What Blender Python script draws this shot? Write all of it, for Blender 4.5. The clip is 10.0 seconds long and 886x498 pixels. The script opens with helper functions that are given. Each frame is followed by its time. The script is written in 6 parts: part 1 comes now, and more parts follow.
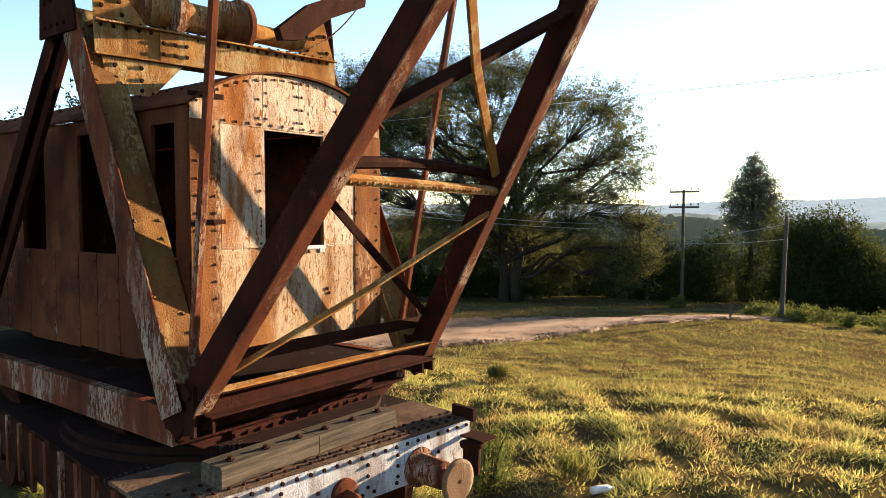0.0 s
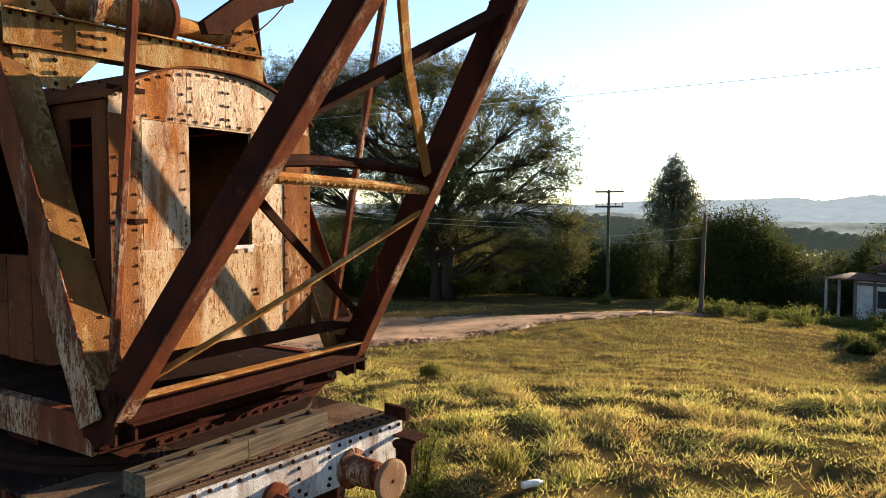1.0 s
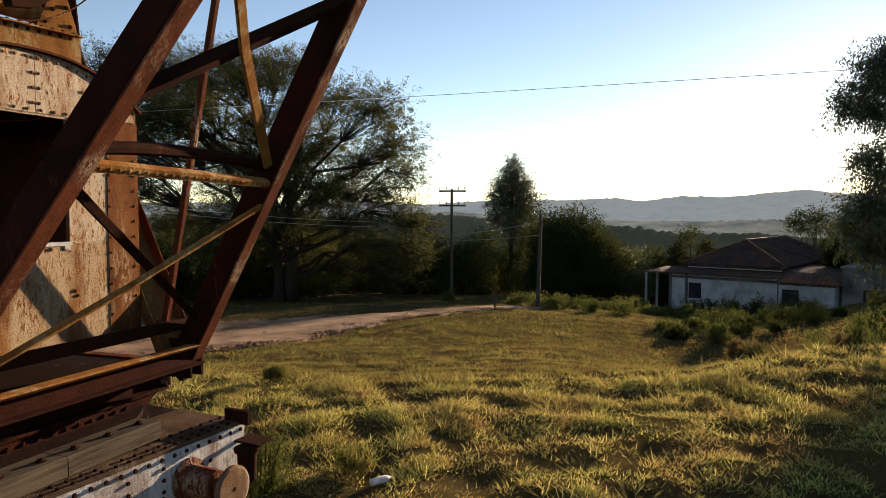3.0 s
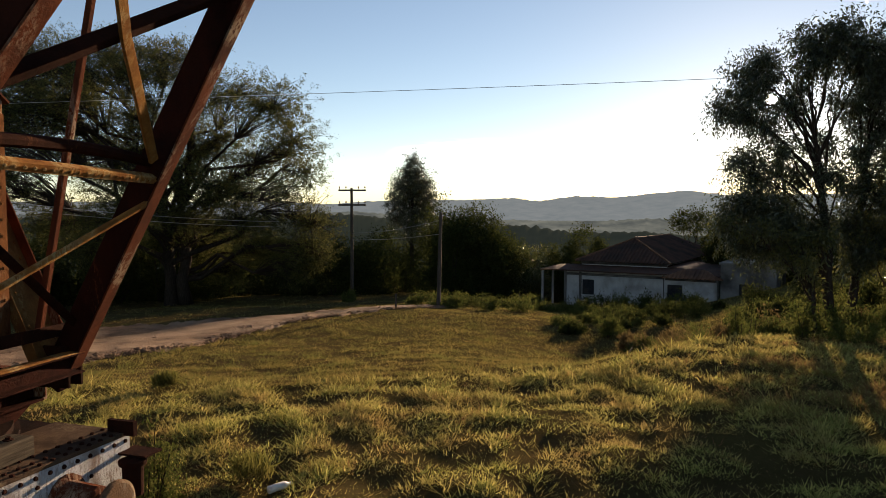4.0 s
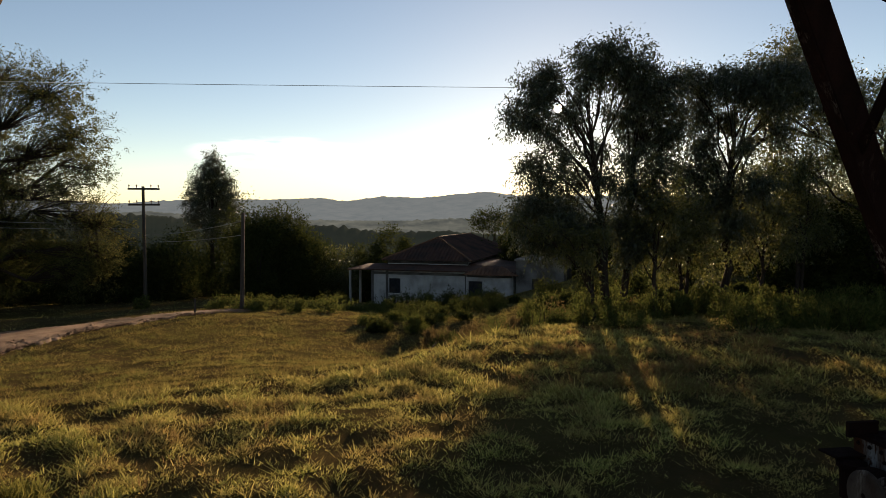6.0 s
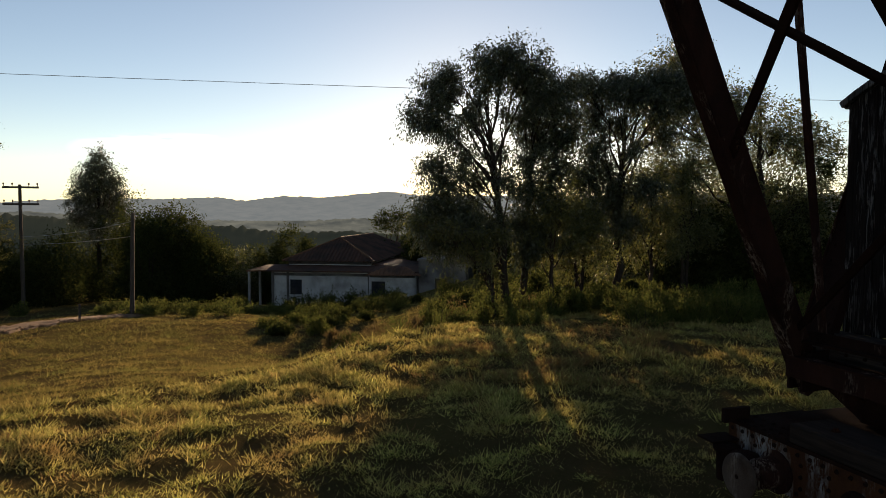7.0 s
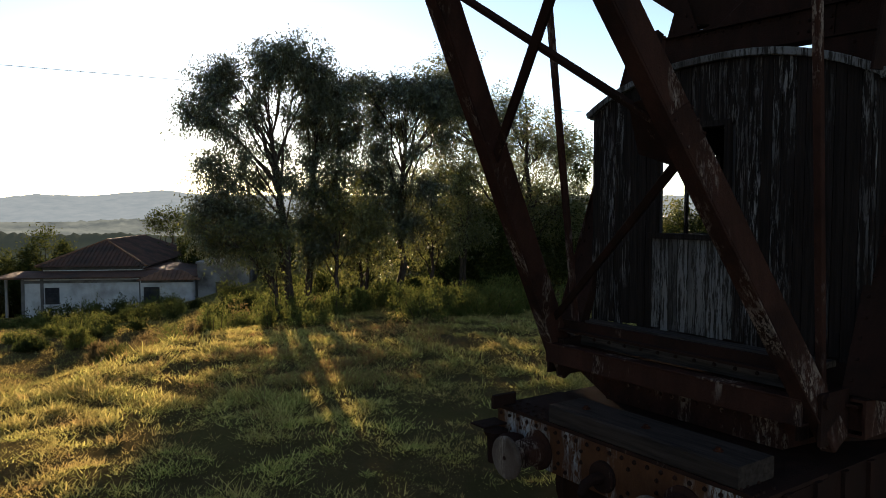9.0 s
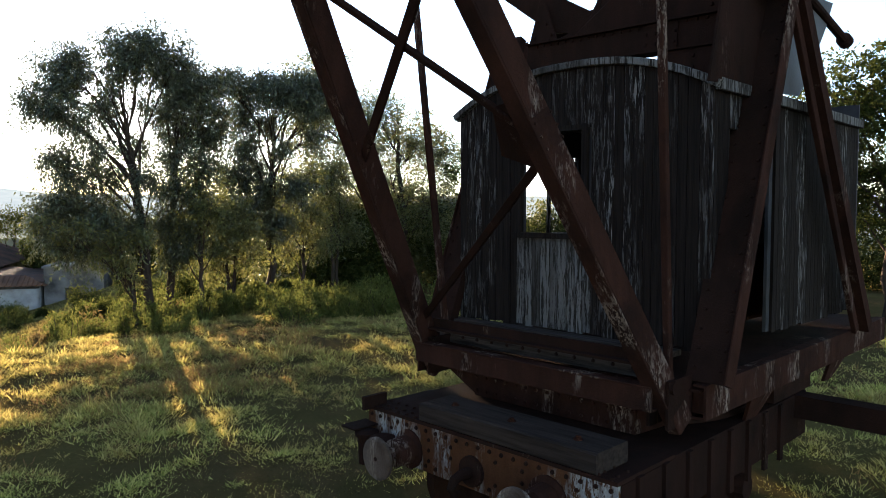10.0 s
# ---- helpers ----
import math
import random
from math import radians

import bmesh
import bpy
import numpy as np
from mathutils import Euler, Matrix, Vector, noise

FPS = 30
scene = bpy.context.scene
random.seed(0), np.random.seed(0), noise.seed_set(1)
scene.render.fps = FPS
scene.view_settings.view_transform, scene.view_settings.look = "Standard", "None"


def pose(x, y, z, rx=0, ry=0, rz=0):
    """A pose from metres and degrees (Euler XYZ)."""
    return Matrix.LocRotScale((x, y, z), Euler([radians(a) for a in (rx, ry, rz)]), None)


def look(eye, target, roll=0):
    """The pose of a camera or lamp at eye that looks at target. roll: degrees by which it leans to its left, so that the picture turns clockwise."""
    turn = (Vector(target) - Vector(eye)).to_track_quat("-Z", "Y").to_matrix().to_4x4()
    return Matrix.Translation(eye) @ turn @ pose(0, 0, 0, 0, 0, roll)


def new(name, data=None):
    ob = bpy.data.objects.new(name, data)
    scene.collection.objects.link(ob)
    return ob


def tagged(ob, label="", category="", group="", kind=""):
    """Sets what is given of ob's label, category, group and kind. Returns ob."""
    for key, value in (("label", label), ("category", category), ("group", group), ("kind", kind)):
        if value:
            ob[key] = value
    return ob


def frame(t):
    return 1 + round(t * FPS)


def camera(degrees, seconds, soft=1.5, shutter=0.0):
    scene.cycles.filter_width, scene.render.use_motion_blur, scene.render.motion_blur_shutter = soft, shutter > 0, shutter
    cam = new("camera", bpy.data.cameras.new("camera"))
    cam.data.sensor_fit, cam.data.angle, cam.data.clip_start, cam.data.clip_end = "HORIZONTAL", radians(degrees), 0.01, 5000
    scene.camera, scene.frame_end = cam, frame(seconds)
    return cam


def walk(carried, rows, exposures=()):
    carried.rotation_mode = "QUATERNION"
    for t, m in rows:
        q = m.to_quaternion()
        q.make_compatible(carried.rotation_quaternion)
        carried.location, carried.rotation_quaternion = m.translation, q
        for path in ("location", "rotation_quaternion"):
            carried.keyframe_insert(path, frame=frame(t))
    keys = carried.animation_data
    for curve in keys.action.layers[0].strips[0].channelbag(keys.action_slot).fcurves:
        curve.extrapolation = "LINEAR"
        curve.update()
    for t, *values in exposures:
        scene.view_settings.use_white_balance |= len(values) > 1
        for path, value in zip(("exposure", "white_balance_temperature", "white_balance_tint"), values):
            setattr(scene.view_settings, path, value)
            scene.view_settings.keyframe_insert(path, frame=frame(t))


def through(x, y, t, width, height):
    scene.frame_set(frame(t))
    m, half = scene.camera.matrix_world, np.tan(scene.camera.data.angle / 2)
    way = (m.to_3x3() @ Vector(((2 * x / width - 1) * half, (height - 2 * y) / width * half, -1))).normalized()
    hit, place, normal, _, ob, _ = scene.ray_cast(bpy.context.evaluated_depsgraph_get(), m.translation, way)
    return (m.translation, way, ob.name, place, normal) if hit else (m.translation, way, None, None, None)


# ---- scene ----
cam = camera(64.58, 10.0, soft=0.8)
# ---- camera: it hovers on one spot, turning to its right, with a slow drift ----
EYE = 3.0
PATH = [
    (0.0, 0.000, 0.000, 0.000, 0.00, -2.97), (0.5, 0.000, 0.004, 0.000, 2.82, -3.00),
    (1.0, -0.006, 0.006, -0.003, 5.64, -3.02), (1.5, -0.008, 0.008, -0.008, 8.52, -3.04),
    (2.0, -0.008, 0.018, -0.020, 11.44, -3.05), (2.5, -0.004, 0.035, -0.034, 14.55, -3.05),
    (4.0, 0.040, 0.120, -0.065, 26.31, -3.08), (4.5, 0.045, 0.120, -0.065, 30.23, -3.08),
    (5.0, 0.052, 0.090, -0.062, 34.12, -3.08), (5.5, 0.062, 0.050, -0.058, 38.02, -3.08),
    (7.0, 0.100, -0.020, -0.050, 49.81, -3.09), (7.5, 0.115, -0.035, -0.050, 53.83, -3.09),
    (8.0, 0.128, -0.050, -0.050, 57.87, -3.10), (8.5, 0.142, -0.065, -0.050, 62.27, -3.10),
    (9.0, 0.155, -0.080, -0.050, 67.09, -3.09), (9.5, 0.168, -0.095, -0.050, 72.10, -3.09),
    (10.0, 0.180, -0.110, -0.050, 77.43, -3.08)]
EXPOSURES = [(0.0, 2.80, 6400, 12), (2.5, 1.84, 6600, 14), (4.0, 1.30, 6880, 16), (5.5, 1.06, 7020, 16), (7.5, 1.30, 7200, 17), (8.5, 1.76, 6980, 16), (9.0, 2.14, 6850, 15), (10.0, 3.18, 6650, 14)]
walk(cam, [(t, pose(x, y, EYE + z, 90 + pitch, 0, -yaw)) for t, x, y, z, yaw, pitch in PATH], EXPOSURES)

# ---- sky and sun: low sun in the right-hand part of the view ----
SUN_AZ, SUN_EL = 51.2, 8.2          # degrees, clockwise from +y
world = bpy.data.worlds.new("evening_sky")
scene.world = world
world.use_nodes = True
wn, wl = world.node_tree.nodes, world.node_tree.links
sky = wn.new("ShaderNodeTexSky")
sky.sky_type = "NISHITA"
sky.sun_disc = False
sky.sun_elevation, sky.sun_rotation = radians(SUN_EL), radians(SUN_AZ)
sky.air_density, sky.dust_density, sky.ozone_density = 0.72, 0.06, 0.9
wn["Background"].inputs["Strength"].default_value = 0.068


def wisp(az, el, half_w, half_h, strength):
    """A thin streak of high cloud in the sky's colour."""
    geo = wn.new("ShaderNodeTexCoord")
    right = (math.cos(radians(az)), -math.sin(radians(az)), 0)
    terms = []
    for axis, mid, half in ((right, 0.0, half_w), ((0, 0, 1), math.sin(radians(el)), half_h)):
        dot = wn.new("ShaderNodeVectorMath")
        dot.operation = "DOT_PRODUCT"
        dot.inputs[1].default_value = axis
        wl.new(geo.outputs["Generated"], dot.inputs[0])
        lin = wn.new("ShaderNodeMath")
        lin.operation = "MULTIPLY_ADD"
        lin.inputs[1].default_value, lin.inputs[2].default_value = 1 / half, -mid / half
        wl.new(dot.outputs["Value"], lin.inputs[0])
        sq = wn.new("ShaderNodeMath")
        sq.operation = "POWER"
        sq.inputs[1].default_value = 2
        ab = wn.new("ShaderNodeMath")
        ab.operation = "ABSOLUTE"
        wl.new(lin.outputs[0], ab.inputs[0]), wl.new(ab.outputs[0], sq.inputs[0])
        terms.append(sq)
    add = wn.new("ShaderNodeMath")
    add.operation = "ADD"
    wl.new(terms[0].outputs[0], add.inputs[0]), wl.new(terms[1].outputs[0], add.inputs[1])
    fade = wn.new("ShaderNodeMapRange")
    fade.inputs["From Min"].default_value, fade.inputs["From Max"].default_value = 1.0, 0.0
    wl.new(add.outputs[0], fade.inputs["Value"])
    stretch = wn.new("ShaderNodeMapping")
    stretch.inputs["Scale"].default_value = (9, 9, 60)
    wl.new(geo.outputs["Generated"], stretch.inputs["Vector"])
    noisy = wn.new("ShaderNodeTexNoise")
    noisy.inputs["Scale"].default_value, noisy.inputs["Detail"].default_value = 1.6, 6
    wl.new(stretch.outputs[0], noisy.inputs["Vector"])
    mul = wn.new("ShaderNodeMath")
    mul.operation = "MULTIPLY"
    streaks = wn.new("ShaderNodeMapRange")
    streaks.inputs["From Min"].default_value, streaks.inputs["From Max"].default_value = 0.42, 0.72
    wl.new(noisy.outputs["Fac"], streaks.inputs["Value"])
    wl.new(fade.outputs["Result"], mul.inputs[0]), wl.new(streaks.outputs["Result"], mul.inputs[1])
    amount = wn.new("ShaderNodeMath")
    amount.operation = "MULTIPLY"
    amount.inputs[1].default_value = strength
    wl.new(mul.outputs[0], amount.inputs[0])
    return amount.outputs[0]


cloudy = wn.new("ShaderNodeMix")
cloudy.data_type = "RGBA"
cloudy.inputs["B"].default_value = (14.0, 13.4, 12.4, 1)
wl.new(wisp(29.0, 4.6, 0.13, 0.024, 1.0), cloudy.inputs["Factor"])
wl.new(sky.outputs["Color"], cloudy.inputs["A"])
wl.new(cloudy.outputs["Result"], wn["Background"].inputs["Color"])
sun_way = Vector((math.sin(radians(SUN_AZ)) * math.cos(radians(SUN_EL)), math.cos(radians(SUN_AZ)) * math.cos(radians(SUN_EL)), math.sin(radians(SUN_EL))))
sun = new("sun_lamp", bpy.data.lights.new("sun_lamp", "SUN"))
sun.data.energy, sun.data.angle, sun.data.color = 5.0, radians(0.53), (1.0, 0.76, 0.50)
sun.matrix_world = look(sun_way * 50, (0, 0, 0))


# the sun itself, as seen through the leaves
sun_bm = bmesh.new()
bmesh.ops.create_icosphere(sun_bm, subdivisions=3, radius=26)
sun_me = bpy.data.meshes.new("sun_disc")
sun_bm.to_mesh(sun_me)
sun_bm.free()
sun_ob = new("sun_disc", sun_me)
sun_ob.location = sun_way * 4500
sun_mat = bpy.data.materials.new("sun_glow")
sun_mat.use_nodes = True
sun_mat.node_tree.nodes["Principled BSDF"].inputs["Emission Color"].default_value = (1.0, 0.85, 0.6, 1)
sun_mat.node_tree.nodes["Principled BSDF"].inputs["Emission Strength"].default_value = 30
sun_me.materials.append(sun_mat)
sun_ob.visible_shadow = False
tagged(sun_ob, "low evening sun shining through the leaves", "sun", kind="structure")


# ---- materials ----
def material(name, rough=0.8, metal=0.0):
    m = bpy.data.materials.new(name)
    m.use_nodes = True
    b = m.node_tree.nodes["Principled BSDF"]
    b.inputs["Roughness"].default_value, b.inputs["Metallic"].default_value = rough, metal
    b.inputs["Specular IOR Level"].default_value = 0.1
    return m, m.node_tree.nodes, m.node_tree.links, b


def coords(nodes, links, scale=(1, 1, 1), random_shift=False):
    c = nodes.new("ShaderNodeTexCoord")
    mp = nodes.new("ShaderNodeMapping")
    mp.inputs["Scale"].default_value = scale
    links.new(c.outputs["Object"], mp.inputs["Vector"])
    if random_shift:
        info = nodes.new("ShaderNodeObjectInfo")
        mul = nodes.new("ShaderNodeVectorMath")
        mul.operation = "MULTIPLY_ADD"
        mul.inputs[1].default_value = (37, 53, 71)
        links.new(info.outputs["Random"], mul.inputs[0])
        links.new(c.outputs["Object"], mul.inputs[2])
        links.new(mul.outputs[0], mp.inputs["Vector"])
    return mp.outputs["Vector"]


def fractal(nodes, links, vec, scale, detail=6, rough=0.6, lo=0.4, hi=0.6):
    n = nodes.new("ShaderNodeTexNoise")
    n.inputs["Scale"].default_value, n.inputs["Detail"].default_value, n.inputs["Roughness"].default_value = scale, detail, rough
    links.new(vec, n.inputs["Vector"])
    r = nodes.new("ShaderNodeMapRange")
    r.inputs["From Min"].default_value, r.inputs["From Max"].default_value = lo, hi
    links.new(n.outputs["Fac"], r.inputs["Value"])
    return r.outputs["Result"]


def mixed(nodes, links, fac, a, b):
    m = nodes.new("ShaderNodeMix")
    m.data_type = "RGBA"
    for sock, v in ((m.inputs["Factor"], fac), (m.inputs["A"], a), (m.inputs["B"], b)):
        if isinstance(v, (tuple, float, int)):
            sock.default_value = (*v, 1) if isinstance(v, tuple) else v
        else:
            links.new(v, sock)
    return m.outputs["Result"]


def bump(nodes, links, bsdf, height, strength=0.4, distance=0.01):
    b = nodes.new("ShaderNodeBump")
    b.inputs["Strength"].default_value, b.inputs["Distance"].default_value = strength, distance
    links.new(height, b.inputs["Height"])
    links.new(b.outputs["Normal"], bsdf.inputs["Normal"])


def rusty(name, base, second, dark, flake=None, amount=0.5, streak=(1, 1, 0.25)):
    """Rusted steel: blotches, vertical streaks, and the rests of old paint where flake is a colour."""
    m, n, l, b = material(name, 0.9)
    b.inputs["Specular IOR Level"].default_value = 0.015
    v = coords(n, l)
    vs = coords(n, l, streak, True)
    col = mixed(n, l, fractal(n, l, vs, 5, 8, 0.65, 0.36, 0.64), base, second)
    col = mixed(n, l, fractal(n, l, v, 2.2, 6, 0.6, 0.52, 0.72), col, dark)
    fine = fractal(n, l, v, 60, 5, 0.7, 0.3, 0.7)
    if flake:
        chips = fractal(n, l, coords(n, l, (1, 1, 0.34), True), 40, 6, 0.72, 0.56 - 0.13 * amount, 0.60 - 0.13 * amount)
        field = fractal(n, l, vs, 2.6, 7, 0.6, 0.63 - 0.26 * amount, 0.72 - 0.22 * amount)
        big = fractal(n, l, coords(n, l, (1, 1, 0.30), True), 17, 7, 0.7, 0.57 - 0.13 * amount, 0.64 - 0.13 * amount)
        either = n.new("ShaderNodeMath")
        either.operation = "MAXIMUM"
        l.new(chips, either.inputs[0]), l.new(big, either.inputs[1])
        mul = n.new("ShaderNodeMath")
        mul.operation = "MULTIPLY"
        l.new(either.outputs[0], mul.inputs[0]), l.new(field, mul.inputs[1])
        soiled = mixed(n, l, fractal(n, l, vs, 9, 6, 0.6, 0.35, 0.75), flake, mixed(n, l, 0.55, flake, base))
        col = mixed(n, l, mul.outputs[0], col, soiled)
    hue = mixed(n, l, 0.38, col, mixed(n, l, fine, dark, col))
    l.new(hue, b.inputs["Base Color"])
    bump(n, l, b, fine, 0.7, 0.005)
    return m


def wooden(name, base, second, flake=None, amount=0.5, rough=0.85, grain=(14, 14, 0.7), uneven=None):
    m, n, l, b = material(name, rough)
    b.inputs["Specular IOR Level"].default_value = 0.03
    v = coords(n, l, grain, True)
    col = mixed(n, l, fractal(n, l, v, 3, 8, 0.65, 0.35, 0.65), base, second)
    if flake:
        chips = fractal(n, l, coords(n, l, (16, 16, 1.6), True), 2.4, 10, 0.78, 0.58 - 0.2 * amount, 0.63 - 0.2 * amount)
        field = fractal(n, l, coords(n, l, (1, 1, 0.35), True), 1.7, 6, 0.6, 0.50 - 0.25 * amount, 0.66 - 0.25 * amount)
        both = n.new("ShaderNodeMath")
        both.operation = "MULTIPLY"
        l.new(chips, both.inputs[0]), l.new(field, both.inputs[1])
        cover = both.outputs[0]
        if uneven:
            # some boards kept their paint, others lost it all
            info = n.new("ShaderNodeObjectInfo")
            kept = n.new("ShaderNodeMapRange")
            kept.inputs["From Min"].default_value, kept.inputs["From Max"].default_value = uneven
            l.new(info.outputs["Random"], kept.inputs["Value"])
            worn = n.new("ShaderNodeMath")
            worn.operation = "MULTIPLY"
            l.new(cover, worn.inputs[0]), l.new(kept.outputs["Result"], worn.inputs[1])
            cover = worn.outputs[0]
        col = mixed(n, l, cover, col, flake)
    l.new(col, b.inputs["Base Color"])
    bump(n, l, b, fractal(n, l, v, 5, 8, 0.7, 0.2, 0.8), 0.6, 0.006)
    return m


def leafy(name, a, b2, through=0.35, rough=0.8, gloss=0.0):
    """Leaves: hue varies leaf by leaf, and light comes through."""
    m, n, l, b = material(name, rough)
    geo = n.new("ShaderNodeNewGeometry")
    b.inputs["Specular IOR Level"].default_value = gloss
    col = mixed(n, l, geo.outputs["Random Per Island"], a, b2)
    l.new(col, b.inputs["Base Color"])
    tr = n.new("ShaderNodeBsdfTranslucent")
    l.new(col, tr.inputs["Color"])
    mx = n.new("ShaderNodeMixShader")
    mx.inputs["Fac"].default_value = through
    l.new(b.outputs[0], mx.inputs[1]), l.new(tr.outputs[0], mx.inputs[2])
    l.new(mx.outputs[0], n["Material Output"].inputs["Surface"])
    return m


def grassy(name, a, b2, dry, through=0.45, rough=0.8):
    """Blades whose hue varies blade by blade and drifts to dry in patches."""
    m = leafy(name, a, b2, through, rough)
    n, l = m.node_tree.nodes, m.node_tree.links
    b = n["Principled BSDF"]
    plain = b.inputs["Base Color"].links[0].from_socket
    v = coords(n, l)
    patch = fractal(n, l, v, 0.8, 6, 0.7, 0.44, 0.66)
    col = mixed(n, l, patch, plain, dry)
    for node in n:
        if node.type == "BSDF_TRANSLUCENT":
            l.new(col, node.inputs["Color"])
    l.new(col, b.inputs["Base Color"])
    return m


def mottled(name, a, b2, c, scale=3.0, rough=0.9, relief=0.01):
    m, n, l, b = material(name, rough)
    b.inputs["Specular IOR Level"].default_value = 0.12
    v = coords(n, l)
    col = mixed(n, l, fractal(n, l, v, scale, 8, 0.6, 0.35, 0.65), a, b2)
    col = mixed(n, l, fractal(n, l, v, scale * 0.23, 5, 0.55, 0.45, 0.65), col, c)
    l.new(col, b.inputs["Base Color"])
    bump(n, l, b, fractal(n, l, v, scale * 9, 6, 0.7, 0.2, 0.8), 0.5, relief)
    return m


RUST_STRIP = rusty("orange_rust_strip", (0.20, 0.086, 0.031), (0.115, 0.044, 0.018), (0.05, 0.020, 0.011), (0.42, 0.33, 0.22), 0.45)
RUST_LOWER = rusty("rust_washed_sheet", (0.27, 0.13, 0.046), (0.165, 0.068, 0.024), (0.07, 0.03, 0.013), (0.44, 0.36, 0.25), 0.82)
RUST_SHEET = rusty("rusty_painted_sheet", (0.28, 0.115, 0.034), (0.16, 0.056, 0.016), (0.06, 0.023, 0.010), (0.52, 0.46, 0.36), 0.92)
RUST_SIDE = rusty("rusty_side_sheet", (0.125, 0.044, 0.018), (0.07, 0.025, 0.013), (0.028, 0.013, 0.009), (0.24, 0.18, 0.13), 0.10)
RUST_RED = rusty("red_brown_steel", (0.040, 0.012, 0.0075), (0.026, 0.0085, 0.0058), (0.013, 0.006, 0.005), (0.17, 0.06, 0.025), 0.09)
# darker copies of steel and timber: the plank crane's shade in their colour
RUST_RED_SHADED = rusty("shaded_red_steel", (0.040, 0.017, 0.012), (0.024, 0.011, 0.008), (0.012, 0.007, 0.006), (0.24, 0.185, 0.15), 0.34)
TIMBER_DARK = wooden("shaded_timber", (0.034, 0.025, 0.021), (0.014, 0.0105, 0.009), grain=(10, 0.6, 10))
RUST_DARK_SHADED = rusty("shaded_dark_steel", (0.026, 0.012, 0.009), (0.016, 0.009, 0.007), (0.009, 0.006, 0.005), (0.14, 0.10, 0.075), 0.10)
DISC_GREY = rusty("worn_grey_disc", (0.11, 0.085, 0.07), (0.07, 0.05, 0.04), (0.03, 0.02, 0.015), (0.26, 0.23, 0.20), 0.5)
RUST_EDGE = rusty("flaking_red_steel", (0.15, 0.045, 0.02), (0.085, 0.028, 0.015), (0.035, 0.014, 0.010), (0.36, 0.28, 0.20), 0.5)
# darker copy of the ochre steel: the cab's shadow is in the colour
RUST_LEG = rusty("shaded_ochre_leg_steel", (0.20, 0.105, 0.034), (0.12, 0.055, 0.02), (0.05, 0.024, 0.012), (0.30, 0.23, 0.10), 0.5)
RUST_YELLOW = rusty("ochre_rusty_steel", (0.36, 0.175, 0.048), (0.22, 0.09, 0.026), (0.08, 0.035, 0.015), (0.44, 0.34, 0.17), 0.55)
RUST_DARK = rusty("dark_rusty_steel", (0.042, 0.015, 0.009), (0.026, 0.011, 0.007), (0.013, 0.007, 0.006), (0.13, 0.05, 0.02), 0.08)
RUST_SHEET_DULL = rusty("dull_rust_pale_rests", (0.080, 0.034, 0.016), (0.05, 0.021, 0.011), (0.022, 0.012, 0.008), (0.30, 0.31, 0.31), 0.52)
PALE_SHEET = mottled("dull_grey_sheet", (0.075, 0.082, 0.095), (0.055, 0.06, 0.07), (0.035, 0.033, 0.032), 3, 0.6, 0.003)
PALE_STEEL = rusty("worn_white_painted_steel", (0.38, 0.38, 0.385), (0.28, 0.26, 0.24), (0.15, 0.07, 0.035), (0.58, 0.61, 0.64), 0.9)
OLD_TIMBER = wooden("weathered_timber", (0.105, 0.084, 0.060), (0.034, 0.028, 0.021), grain=(10, 0.6, 10))
DIRTY_PLATE = rusty("dirt_caked_plate", (0.125, 0.082, 0.052), (0.075, 0.048, 0.032), (0.035, 0.022, 0.015), (0.20, 0.15, 0.095), 0.35, (0.6, 0.6, 1))
DISC_WORN = rusty("worn_rusty_disc", (0.23, 0.145, 0.085), (0.15, 0.085, 0.05), (0.07, 0.04, 0.025), (0.38, 0.32, 0.25), 0.5)
# near-black boards: shade on the plank cab is put into the colour
PLANK = wooden("shaded_plank_paint_rests", (0.017, 0.0125, 0.011), (0.007, 0.0055, 0.005), (0.17, 0.16, 0.155), 0.32, uneven=(0.15, 0.9))
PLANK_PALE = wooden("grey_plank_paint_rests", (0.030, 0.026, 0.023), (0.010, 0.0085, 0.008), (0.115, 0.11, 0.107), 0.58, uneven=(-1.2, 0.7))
PLANK_SILL = wooden("weathered_ledge_timber", (0.055, 0.045, 0.040), (0.014, 0.011, 0.010), grain=(9, 0.7, 9))
ROOF_TIN = rusty("grey_roof_sheet", (0.22, 0.20, 0.18), (0.14, 0.11, 0.09), (0.08, 0.05, 0.04), (0.34, 0.33, 0.32), 0.6)
BARK = wooden("grey_brown_bark", (0.048, 0.037, 0.028), (0.022, 0.017, 0.014), grain=(5, 5, 1.2))
POLE_WOOD = wooden("grey_pole_wood", (0.085, 0.070, 0.058), (0.045, 0.038, 0.032), grain=(8, 8, 0.6))
SOIL = mottled("bare_earth", (0.19, 0.115, 0.068), (0.085, 0.05, 0.031), (0.27, 0.175, 0.11), 1.7, 0.95, 0.09)
PLASTER = mottled("stained_white_plaster", (0.52, 0.50, 0.47), (0.40, 0.38, 0.35), (0.20, 0.18, 0.16), 1.6, 0.9, 0.004)
# dark plaster for strips and bands; on the wing wall it stands for shade
STAIN_SHADE = mottled("stained_shaded_plaster", (0.10, 0.09, 0.08), (0.05, 0.045, 0.04), (0.22, 0.20, 0.18), 1.8, 0.95, 0.004)
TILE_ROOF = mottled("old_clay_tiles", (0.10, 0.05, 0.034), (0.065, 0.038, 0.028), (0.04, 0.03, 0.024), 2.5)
# lighter copy of the clay tiles, with low sun put into the colour
TILE_LIGHT = mottled("sun_painted_clay_tiles", (0.20, 0.10, 0.055), (0.14, 0.07, 0.04), (0.09, 0.05, 0.035), 2.5)
